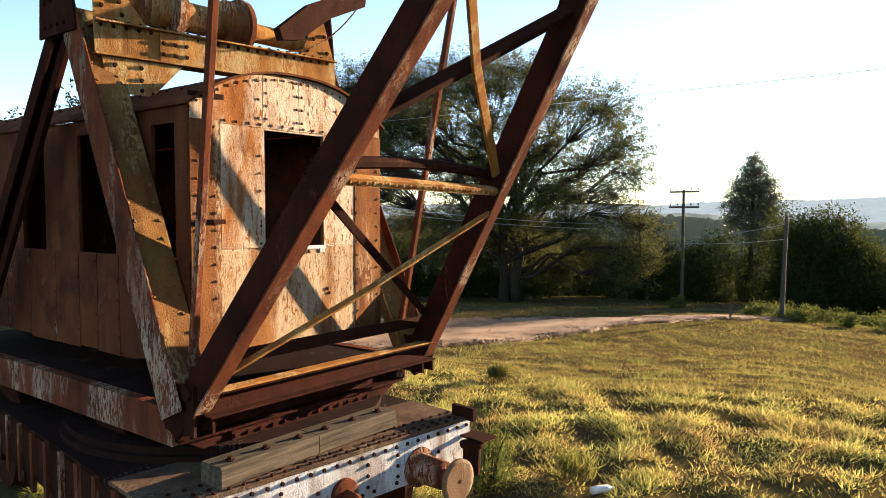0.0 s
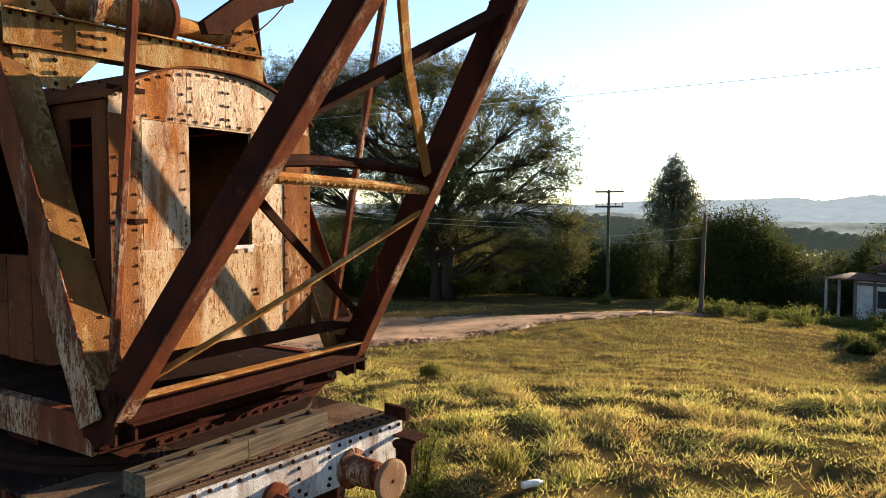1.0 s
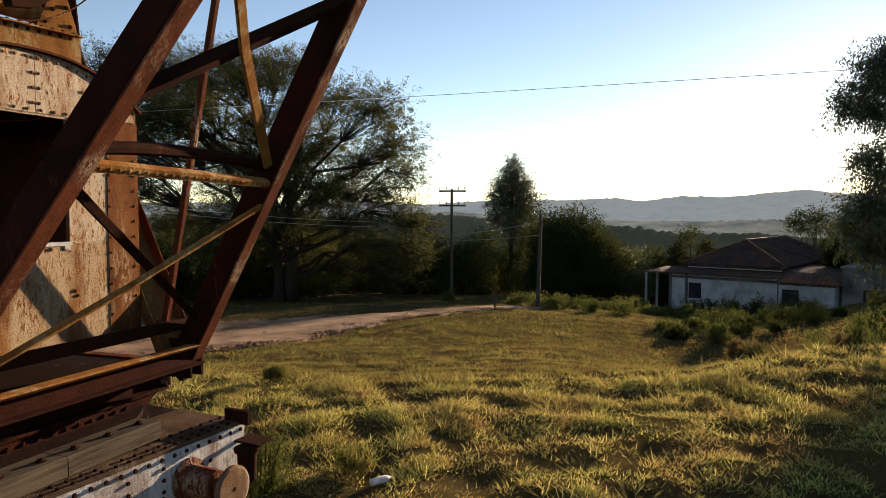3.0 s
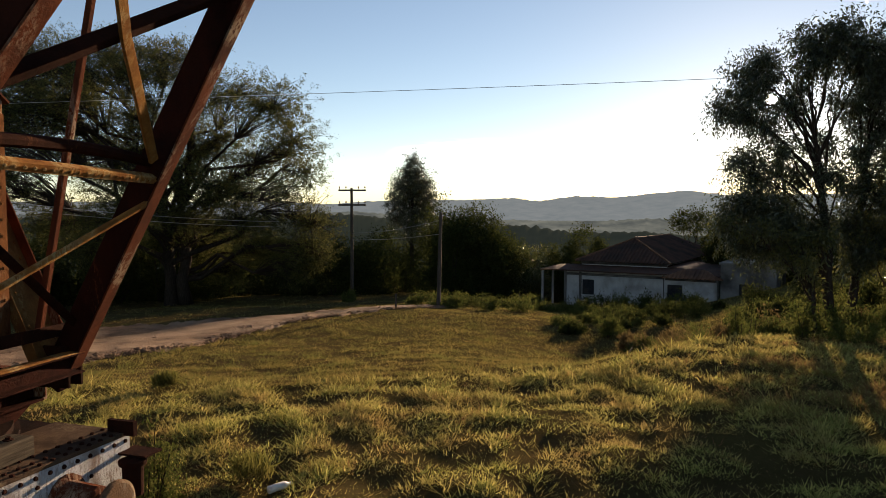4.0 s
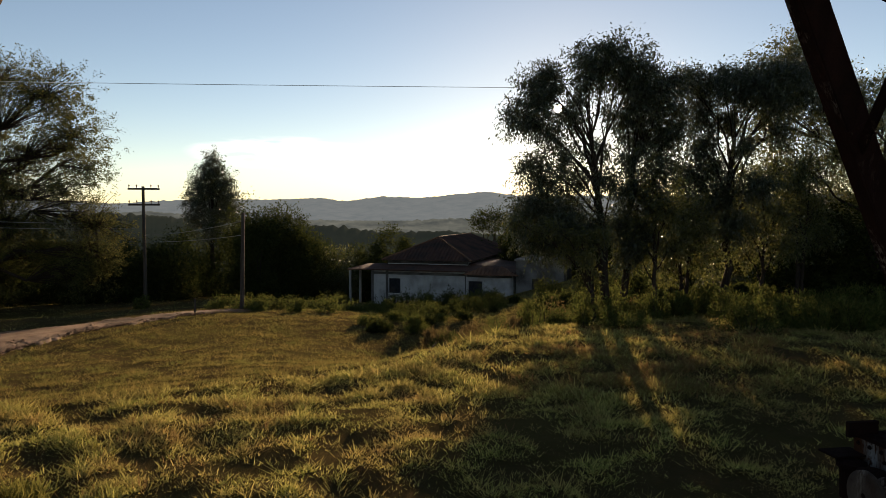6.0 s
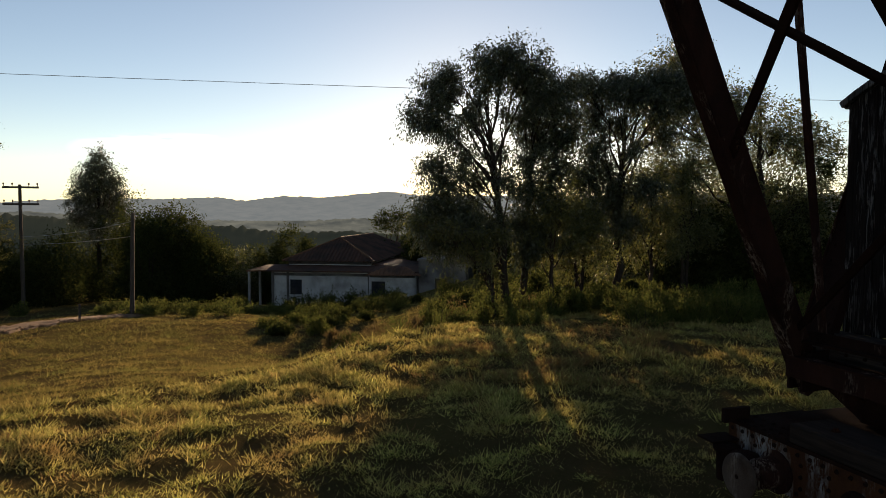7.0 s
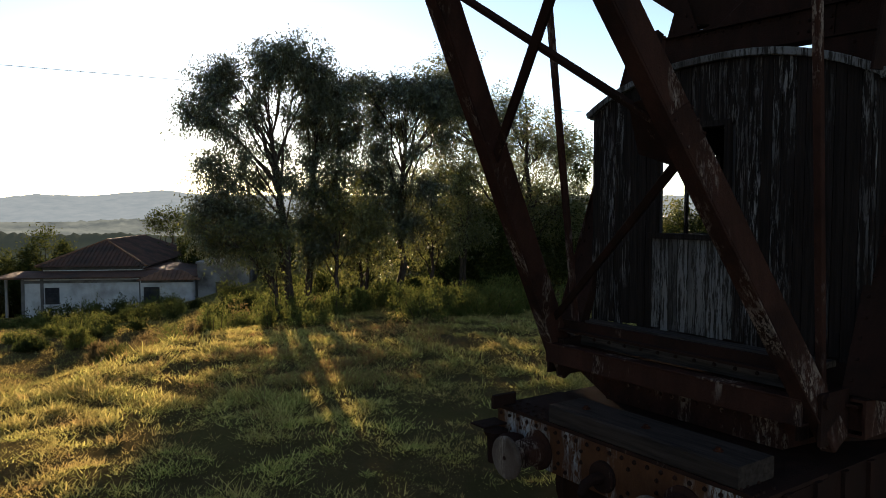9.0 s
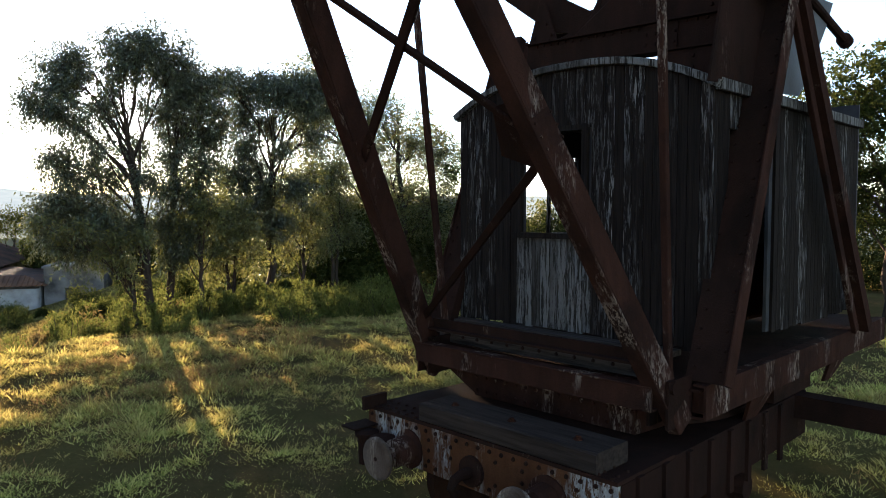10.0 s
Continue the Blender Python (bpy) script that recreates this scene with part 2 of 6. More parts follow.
DARKNESS = mottled("dark_shutter_paint", (0.035, 0.035, 0.04), (0.02, 0.02, 0.022), (0.05, 0.045, 0.04), 4)
CABLE = material("grey_cable", 0.5)[0]
CABLE.node_tree.nodes["Principled BSDF"].inputs["Base Color"].default_value = (0.25, 0.24, 0.22, 1)
PLASTIC = mottled("dull_white_plastic", (0.70, 0.70, 0.68), (0.6, 0.6, 0.58), (0.5, 0.48, 0.44), 8, 0.4, 0.002)
PORCELAIN = material("brown_porcelain", 0.3)[0]
PORCELAIN.node_tree.nodes["Principled BSDF"].inputs["Base Color"].default_value = (0.12, 0.06, 0.04, 1)
LEAF_BIG = leafy("fine_olive_leaves", (0.036, 0.044, 0.018), (0.118, 0.113, 0.038), 0.42)
LEAF_TAN = leafy("straw_weed_leaves", (0.09, 0.068, 0.028), (0.19, 0.135, 0.058), 0.3)
LEAF_EUC = leafy("eucalyptus_leaves", (0.022, 0.031, 0.014), (0.056, 0.064, 0.027), 0.28, 0.36, 0.5)
LEAF_BUSH = leafy("bush_leaves", (0.020, 0.029, 0.009), (0.055, 0.062, 0.018))
# brighter leaf copy: sun through the grove is put into the colour
LEAF_GROVE = leafy("sun_painted_grove_leaves", (0.045, 0.058, 0.016), (0.125, 0.12, 0.036), 0.42, 0.38, 0.45)
LEAF_WEED = leafy("weed_leaves", (0.05, 0.07, 0.016), (0.12, 0.12, 0.035))
GRASS = grassy("grass_blades", (0.175, 0.20, 0.045), (0.66, 0.58, 0.185), (0.38, 0.26, 0.10), 0.45, 0.6)
GRASS_FIELD = grassy("field_grass_blades", (0.19, 0.148, 0.046), (0.34, 0.255, 0.085), (0.17, 0.18, 0.05), 0.38, 0.8)
GRASS_MID = grassy("low_green_blades", (0.095, 0.105, 0.026), (0.21, 0.19, 0.052), (0.13, 0.10, 0.034), 0.35, 0.8)
GRASS_DRY = grassy("dry_grass_blades", (0.21, 0.145, 0.05), (0.33, 0.22, 0.09), (0.24, 0.13, 0.06), 0.45, 0.8)


# ---- mesh helpers ----
def link(name, bm, mat, parent=None, label="", smooth=False):
    me = bpy.data.meshes.new(name)
    bm.to_mesh(me)
    bm.free()
    if smooth:
        me.polygons.foreach_set("use_smooth", [True] * len(me.polygons))
    me.materials.append(mat)
    ob = new(name, me)
    if parent:
        ob.parent = parent
    return tagged(ob, label, kind="stuff" if name in ("rivets", "tile_rows") else "")


part = link


def cloud(name, verts, faces, mat, parent=None, label="", uniform=4):
    """A mesh of very many alike small faces, straight from arrays."""
    me = bpy.data.meshes.new(name)
    nf = len(faces)
    me.vertices.add(len(verts)), me.loops.add(nf * uniform), me.polygons.add(nf)
    me.vertices.foreach_set("co", np.asarray(verts, np.float32).ravel())
    me.loops.foreach_set("vertex_index", np.asarray(faces, np.int32).ravel())
    me.polygons.foreach_set("loop_start", np.arange(0, nf * uniform, uniform, dtype=np.int32))
    me.update(calc_edges=True)
    me.materials.append(mat)
    ob = new(name, me)
    if parent:
        ob.parent = parent
    return tagged(ob, label)


def box(bm, x0, x1, y0, y1, z0, z1, m=None):
    vs = [bm.verts.new((x, y, z)) for x in (x0, x1) for y in (y0, y1) for z in (z0, z1)]
    for f in ((0, 1, 3, 2), (4, 6, 7, 5), (0, 4, 5, 1), (2, 3, 7, 6), (0, 2, 6, 4), (1, 5, 7, 3)):
        bm.faces.new([vs[i] for i in f])
    if m:
        for v in vs:
            v.co = m @ v.co
    return vs


def axes(p, q, up=(0, 0, 1)):
    """A frame at p whose x runs to q and whose z is as near to up as can be."""
    p, q, up = Vector(p), Vector(q), Vector(up)
    x = (q - p).normalized()
    y = up.cross(x).normalized()
    z = x.cross(y)
    return Matrix(((x.x, y.x, z.x, p.x), (x.y, y.y, z.y, p.y), (x.z, y.z, z.z, p.z), (0, 0, 0, 1))), (q - p).length


def extrude(bm, p, q, profile, up=(0, 0, 1)):
    """A bar from p to q with the cross-section profile, a list of (across, upward)."""
    m, n = axes(p, q, up)
    a = [bm.verts.new(m @ Vector((0, y, z))) for y, z in profile]
    b = [bm.verts.new(m @ Vector((n, y, z))) for y, z in profile]
    k = len(profile)
    for i in range(k):
        bm.faces.new((a[i], b[i], b[(i + 1) % k], a[(i + 1) % k]))
    bm.faces.new(a), bm.faces.new(b[::-1])
    return m, n


def bar(bm, p, q, w, h, up=(0, 0, 1), e=0.006):
    w, h = w / 2, h / 2
    e = min(e, w * 0.5, h * 0.5)
    return extrude(bm, p, q, [(-w + e, -h), (w - e, -h), (w, -h + e), (w, h - e), (w - e, h), (-w + e, h), (-w, h - e), (-w, -h + e)], up)


def channel(bm, p, q, w, h, up=(0, 0, 1), t=0.014, side=1):
    """A rolled channel: its back on one side, two flanges."""
    w, h = w / 2, h / 2
    s = side
    return extrude(bm, p, q, [(-w * s, -h), (w * s, -h), (w * s, -h + t), ((-w + t) * s, -h + t), ((-w + t) * s, h - t), (w * s, h - t), (w * s, h), (-w * s, h)], up)


def angle_bar(bm, p, q, w, t=0.012, up=(0, 0, 1)):
    return extrude(bm, p, q, [(0, 0), (w, 0), (w, t), (t, t), (t, w), (0, w)], up)


def tube(bm, pts, radii, sides=8, cap=True):
    """A round bar along points."""
    rings = []
    pts = [Vector(p) for p in pts]
    side = None
    for i, p in enumerate(pts):
        d = (pts[min(i + 1, len(pts) - 1)] - pts[max(i - 1, 0)]).normalized()
        if side is None:
            side = d.orthogonal().normalized()
        side = (side - d * side.dot(d)).normalized()
        up = d.cross(side)
        r = radii[i] if isinstance(radii, (list, tuple)) else radii
        rings.append([bm.verts.new(p + (side * math.cos(a) + up * math.sin(a)) * r) for a in (2 * math.pi * j / sides for j in range(sides))])
    for a, b in zip(rings, rings[1:]):
        for j in range(sides):
            bm.faces.new((a[j], a[(j + 1) % sides], b[(j + 1) % sides], b[j]))
    if cap:
        bm.faces.new(rings[0][::-1]), bm.faces.new(rings[-1])


def rivet(bm, p, n, r=0.014):
    """A domed rivet head at p on a face with the normal n."""
    p, n = Vector(p), Vector(n).normalized()
    a = n.orthogonal().normalized()
    b = n.cross(a)
    lo = [bm.verts.new(p + (a * math.cos(t) + b * math.sin(t)) * r) for t in (math.pi * i / 3 for i in range(6))]
    hi = [bm.verts.new(p + (a * math.cos(t) + b * math.sin(t)) * r * 0.72 + n * r * 0.75) for t in (math.pi * i / 3 for i in range(6))]
    for i in range(6):
        bm.faces.new((lo[i], lo[(i + 1) % 6], hi[(i + 1) % 6], hi[i]))
    bm.faces.new(hi)


def rivet_row(bm, p, q, step, n, r=0.014, jitter=0.0):
    p, q = Vector(p), Vector(q)
    k = max(1, round((q - p).length / step))
    for i in range(k + 1):
        if random.random() > 0.04:
            rivet(bm, p.lerp(q, i / k), n, r)


def plate(bm, corners, n, t):
    """A flat plate with the given outline, t thick along n."""
    n = Vector(n).normalized() * t
    a = [bm.verts.new(Vector(c)) for c in corners]
    b = [bm.verts.new(Vector(c) + n) for c in corners]
    k = len(a)
    bm.faces.new(a), bm.faces.new(b[::-1])
    for i in range(k):
        bm.faces.new((a[i], a[(i + 1) % k], b[(i + 1) % k], b[i]))


def wall(bm, m, us, vs, holes, t):
    """A wall in the plane of m (x along, z up) of thickness t along -y, cut at us and vs, with the cells in holes left open."""
    nu, nv = len(us) - 1, len(vs) - 1
    solid = lambda i, j: 0 <= i < nu and 0 <= j < nv and (i, j) not in holes
    pt = lambda u, v, d: bm.verts.new(m @ Vector((u, -d, v)))
    for i in range(nu):
        for j in range(nv):
            if not solid(i, j):
                continue
            u0, u1, v0, v1 = us[i], us[i + 1], vs[j], vs[j + 1]
            bm.faces.new([pt(u0, v0, 0), pt(u1, v0, 0), pt(u1, v1, 0), pt(u0, v1, 0)])
            bm.faces.new([pt(u0, v0, t), pt(u0, v1, t), pt(u1, v1, t), pt(u1, v0, t)])
            for ok, a, b in ((solid(i - 1, j), (u0, v0), (u0, v1)), (solid(i + 1, j), (u1, v1), (u1, v0)), (solid(i, j - 1), (u1, v0), (u0, v0)), (solid(i, j + 1), (u0, v1), (u1, v1))):
                if not ok:
                    bm.faces.new([pt(*a, 0), pt(*b, 0), pt(*b, t), pt(*a, t)])


def thing(name, m, label, category, group="", kind=""):
    e = new(name)
    e.matrix_world = m
    e.empty_display_size = 0.3
    return tagged(e, label, category, group, kind)


# ---- ground: a knoll that falls away to a road, a valley, and hills ----
R_KNOTS = [0, 11.5, 12.8, 15, 18, 24, 30, 36, 44, 52, 70, 120, 300, 800, 1600, 5000]
Z_KNOTS = [0, 0, -0.06, -0.42, -0.86, -1.35, -1.50, -1.90, -2.70, -3.20, -5.0, -12, -30, -45, -40, -40]
AZ_KNOTS = [-180, -60, 0, 25, 37, 46, 56, 75, 110, 180]
F_KNOTS = [0.3, 0.8, 1.0, 1.0, 1.25, 1.12, 0.35, 0.2, 0.2, 0.3]


def hummocks(x, y, r):
    """Small lumps of the turf."""
    u, v = x * 0.83 + y * 0.56, y * 0.83 - x * 0.56
    lumps = np.sin(u * 4.1 + 1.3 * np.sin(v * 1.7)) * np.cos(v * 3.3 + 1.1 * np.sin(u * 1.3)) + 0.7 * np.sin(u * 1.9 + 2 * np.sin(v * 0.6)) * np.sin(v * 2.3)
    return (0.030 + 0.02 * np.clip((11 - r) / 4, 0, 1)) * lumps * np.clip((r - 4) / 3, 0, 1) * np.clip((24 - r) / 6, 0, 1)


# how far out the knoll's crest runs, by bearing
CREST_AZ, CREST = [-180, -20, 0, 12.8, 24, 38, 43, 48, 56, 75, 180], [13, 13, 13, 11.6, 12.2, 13.5, 15.3, 17.3, 19.5, 20, 13]


def ground_z(x, y):
    r, az = np.hypot(x, y), np.degrees(np.arctan2(x, y))
    c = np.interp(az, CREST_AZ, CREST)
    f = np.interp(az, AZ_KNOTS, F_KNOTS)
    far = np.clip((r - 60) / 80, 0, 1)
    return np.interp(np.where(r < c, r * 12 / c, np.where(r < 24, 12 + (r - c) * 12 / (24 - c), r)), R_KNOTS, Z_KNOTS) * (f * (1 - far) + far) + 0.05 * np.sin(x * 0.7) * np.cos(y * 0.6) * np.clip(r / 12, 0, 1) * (1 - far) + hummocks(x, y, r) - 0.38 * np.exp(-((r - 21.5) / 3) ** 2 - ((az - 41) / 6) ** 2)


def at_angle(az, r, dz=0.0):
    """A place on the ground, by its bearing from the origin and its distance."""
    x, y = r * math.sin(radians(az)), r * math.cos(radians(az))
    return Vector((x, y, float(ground_z(x, y)) + dz))


def ground_material():
    m, n, l, b = material("meadow_soil", 0.95)
    b.inputs["Specular IOR Level"].default_value = 0.0
    v = coords(n, l)
    col = mixed(n, l, fractal(n, l, v, 1.3, 8, 0.65, 0.4, 0.6), (0.072, 0.054, 0.023), (0.10, 0.066, 0.032))
    col = mixed(n, l, fractal(n, l, v, 0.13, 5, 0.6, 0.48, 0.62), col, (0.11, 0.085, 0.032))
    col = mixed(n, l, fractal(n, l, v, 14, 6, 0.7, 0.3, 0.7), mixed(n, l, 0.5, col, (0.05, 0.05, 0.015)), col)
    l.new(col, b.inputs["Base Color"])
    bump(n, l, b, fractal(n, l, v, 9, 8, 0.75, 0.2, 0.8), 0.9, 0.06)
    return m


def build_ground():
    rs = np.concatenate([[0.0], np.linspace(1, 4, 5), np.linspace(4.3, 22, 60), np.linspace(22.6, 60, 60), np.geomspace(63, 4800, 36)])
    na = 360
    az = np.linspace(0, 2 * np.pi, na, endpoint=False)
    rr, aa = np.meshgrid(rs, az, indexing="ij")
    x, y = rr * np.sin(aa), rr * np.cos(aa)
    z = ground_z(x, y)
    verts = np.stack([x, y, z], -1).reshape(-1, 3)
    i, j = np.meshgrid(np.arange(len(rs) - 1), np.arange(na), indexing="ij")
    k = (j + 1) % na
    faces = np.stack([i * na + j, i * na + k, (i + 1) * na + k, (i + 1) * na + j], -1).reshape(-1, 4)[:, ::-1]
    ob = cloud("ground", verts, faces, ground_material())
    ob.data.polygons.foreach_set("use_smooth", [True] * len(ob.data.polygons))
    return tagged(ob, "uneven grassy knoll falling away to a wooded valley", "ground", kind="structure")


build_ground()

# the road: bearing, near edge and far edge
ROAD_AZ, ROAD_NEAR, ROAD_FAR = [-40, -15, 0, 6, 13, 20, 25, 28], [15, 18, 20.8, 22.5, 27, 31.5, 34.3, 38], [27, 29, 29.5, 30, 31.2, 34, 36.5, 38.6]


def on_road(x, y, margin=0.0):
    r, a = np.hypot(x, y), np.degrees(np.arctan2(x, y))
    return (r > np.interp(a, ROAD_AZ, ROAD_NEAR) - margin) & (r < np.interp(a, ROAD_AZ, ROAD_FAR) + margin) & (a > -41) & (a < 28)


def build_road():
    az = np.linspace(-40, 28, 420)
    ts = np.linspace(0, 1, 56)
    a, t = np.meshgrid(az, ts, indexing="ij")
    wob = 0.30 * np.sin(a * 0.9) + 0.20 * np.sin(a * 2.3 + 1) + 0.16 * np.sin(a * 5.1) + 0.12 * np.sin(a * 11.3 + 2)
    r = np.interp(a, ROAD_AZ, ROAD_NEAR) * (1 - t) + np.interp(a, ROAD_AZ, ROAD_FAR) * t + wob * np.clip(np.abs(t - 0.5) * 2, 0, 1)
    x, y = r * np.sin(np.radians(a)), r * np.cos(np.radians(a))
    rough = np.array([noise.fractal(Vector((p * 0.9, q * 0.9, 4.0)), 0.8, 2.1, 5) for p, q in zip(x.ravel(), y.ravel())]).reshape(x.shape)
    rut = 0.025 * np.cos(t * 2 * np.pi * 2.5 + 0.4 * np.sin(a * 0.5)) + 0.03 * rough
    track = r - (26.3 + 0.33 * a + 0.10 * np.sin(a * 1.7))
    rut = rut * 0.6 - 0.13 * np.exp(-(track / 0.2) ** 2) + 0.05 * np.exp(-((track + 0.45) / 0.22) ** 2)
    edge = np.clip(t / 0.12, 0, 1) * np.clip((1 - t) / 0.06, 0, 1)
    z = ground_z(x, y) - 0.02 + (0.085 + rut) * edge
    n = len(ts)
    i, j = np.meshgrid(np.arange(len(az) - 1), np.arange(n - 1), indexing="ij")
    faces = np.stack([i * n + j, i * n + j + 1, (i + 1) * n + j + 1, (i + 1) * n + j], -1).reshape(-1, 4)
    ob = cloud("road", np.stack([x, y, z], -1).reshape(-1, 3), faces, SOIL)
    return tagged(ob, "rutted reddish dirt road crossing the grass", "road", kind="structure")


build_road()


def road_clods(count, seed):
    """Loose dark clods scraped up along the road's near edge."""
    rng = np.random.default_rng(seed)
    a = rng.uniform(-12, 27, count)
    t = np.clip(rng.gamma(1.8, 0.085, count), 0, 0.7)
    r = np.interp(a, ROAD_AZ, ROAD_NEAR) * (1 - t) + np.interp(a, ROAD_AZ, ROAD_FAR) * t
    x, y = r * np.sin(np.radians(a)), r * np.cos(np.radians(a))
    size = rng.gamma(2.5, 0.009, count) + 0.008
    base = np.stack([x, y, ground_z(x, y) + 0.03 + 0.2 * size], -1)
    unit = np.array([(1, 0, 0), (0, 1, 0), (-1, 0, 0), (0, -1, 0), (0, 0, 0.7), (0, 0, -0.7)], float)
    verts = base[:, None] + unit * size[:, None, None] * rng.uniform(0.6, 1.5, (count, 6, 1)) + rng.normal(size=(count, 6, 3)) * size[:, None, None] * 0.2
    tri = np.array([(i, (i + 1) % 4, 4) for i in range(4)] + [((i + 1) % 4, i, 5) for i in range(4)])
    faces = (tri + np.arange(count)[:, None, None] * 6).reshape(-1, 3)
    ob = cloud("soil_clods", verts.reshape(-1, 3), faces, SOIL, None, "", 3)
    return tagged(ob, "loose dark soil clods along the dirt road", "clods", kind="stuff")


road_clods(5200, 41)


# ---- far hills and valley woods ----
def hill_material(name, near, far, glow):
    """A dim glowing backdrop: evening haze and dusk are put into its emitted colour."""
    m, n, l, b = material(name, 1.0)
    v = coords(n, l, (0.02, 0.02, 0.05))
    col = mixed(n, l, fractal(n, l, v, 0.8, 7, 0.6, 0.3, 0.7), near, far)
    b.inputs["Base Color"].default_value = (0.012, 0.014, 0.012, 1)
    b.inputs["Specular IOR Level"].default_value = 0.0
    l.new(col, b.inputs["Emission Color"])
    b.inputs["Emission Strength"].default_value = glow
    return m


def ridge(name, dist, base, tops, mat, label, rough, step=0.15):
    """A long ridge: tops are (bearing, height as a slope from the eye)."""
    az = np.arange(-60, 130, step)
    t = np.interp(az, [a for a, _ in tops], [s for _, s in tops])
    t = t + rough * np.array([noise.fractal(Vector((a * 2.2, dist * 0.01, 0)), 0.9, 2.2, 7) for a in az])
    verts, faces = [], []
    for row, (rr, k) in enumerate(((dist * 0.82, 0.0), (dist * 0.9, 0.45), (dist * 0.96, 0.8), (dist, 1.0), (dist * 1.15, 0.0))):
        z = base + (EYE + t * dist - base) * k
        verts.append(np.stack([rr * np.sin(np.radians(az)), rr * np.cos(np.radians(az)), z], -1))
    n = len(az)
    for row in range(4):
        for i in range(n - 1):
            faces.append((row * n + i, row * n + i + 1, (row + 1) * n + i + 1, (row + 1) * n + i))
    ob = cloud(name, np.concatenate(verts), faces, mat)
    return tagged(ob, label, "hills", kind="structure")


# hazy tones of each distance, painted as glow rather than made by air
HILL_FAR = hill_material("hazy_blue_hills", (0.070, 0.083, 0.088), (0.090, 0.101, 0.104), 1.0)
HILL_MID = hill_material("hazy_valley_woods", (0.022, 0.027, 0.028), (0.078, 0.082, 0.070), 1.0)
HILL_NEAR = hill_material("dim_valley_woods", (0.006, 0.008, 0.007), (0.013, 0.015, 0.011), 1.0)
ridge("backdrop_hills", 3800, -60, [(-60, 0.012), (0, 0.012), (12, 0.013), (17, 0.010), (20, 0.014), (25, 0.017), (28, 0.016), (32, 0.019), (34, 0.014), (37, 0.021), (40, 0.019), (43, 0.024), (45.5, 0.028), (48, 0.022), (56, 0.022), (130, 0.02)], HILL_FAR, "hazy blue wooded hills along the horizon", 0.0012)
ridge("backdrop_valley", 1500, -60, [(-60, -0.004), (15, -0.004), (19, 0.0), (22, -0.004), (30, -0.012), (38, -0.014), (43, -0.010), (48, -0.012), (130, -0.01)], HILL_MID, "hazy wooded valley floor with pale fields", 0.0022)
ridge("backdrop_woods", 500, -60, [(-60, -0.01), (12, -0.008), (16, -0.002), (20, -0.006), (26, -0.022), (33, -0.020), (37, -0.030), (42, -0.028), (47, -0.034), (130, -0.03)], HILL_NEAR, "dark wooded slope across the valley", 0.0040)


# ---- plants ----
def leaves(centres, spread, per, size, slim, droop, rng, along=None, corners=4):
    """Corner points and faces of many leaves round centres, strung along each spray's axis if it has one."""
    n = len(centres) * per
    c = np.repeat(centres, per, axis=0) + rng.normal(size=(n, 3)) * np.repeat(spread, per)[:, None]
    a = rng.normal(size=(n, 3))
    if along is not None:
        ax = np.repeat(along, per, axis=0)
        c = c + ax * rng.uniform(-0.9, 0.5, n)[:, None]
        a = a + 1.2 * ax / (np.linalg.norm(ax, axis=1)[:, None] + 1e-6)
    a[:, 2] -= droop
    a /= np.linalg.norm(a, axis=1)[:, None]
    b = np.cross(a, rng.normal(size=(n, 3)))
    b /= np.linalg.norm(b, axis=1)[:, None] + 1e-6
    s = size * rng.uniform(0.6, 1.3, n)[:, None]
    w = s * slim
    if corners == 3:
        verts = np.stack([c - b * w, c + a * s, c + b * w], 1).reshape(-1, 3)
        return verts, np.arange(n * 3).reshape(-1, 3)
    verts = np.stack([c, c + a * s * 0.45 + b * w, c + a * s, c + a * s * 0.5 - b * w], 1).reshape(-1, 3)
    return verts, np.arange(n * 4).reshape(-1, 4)


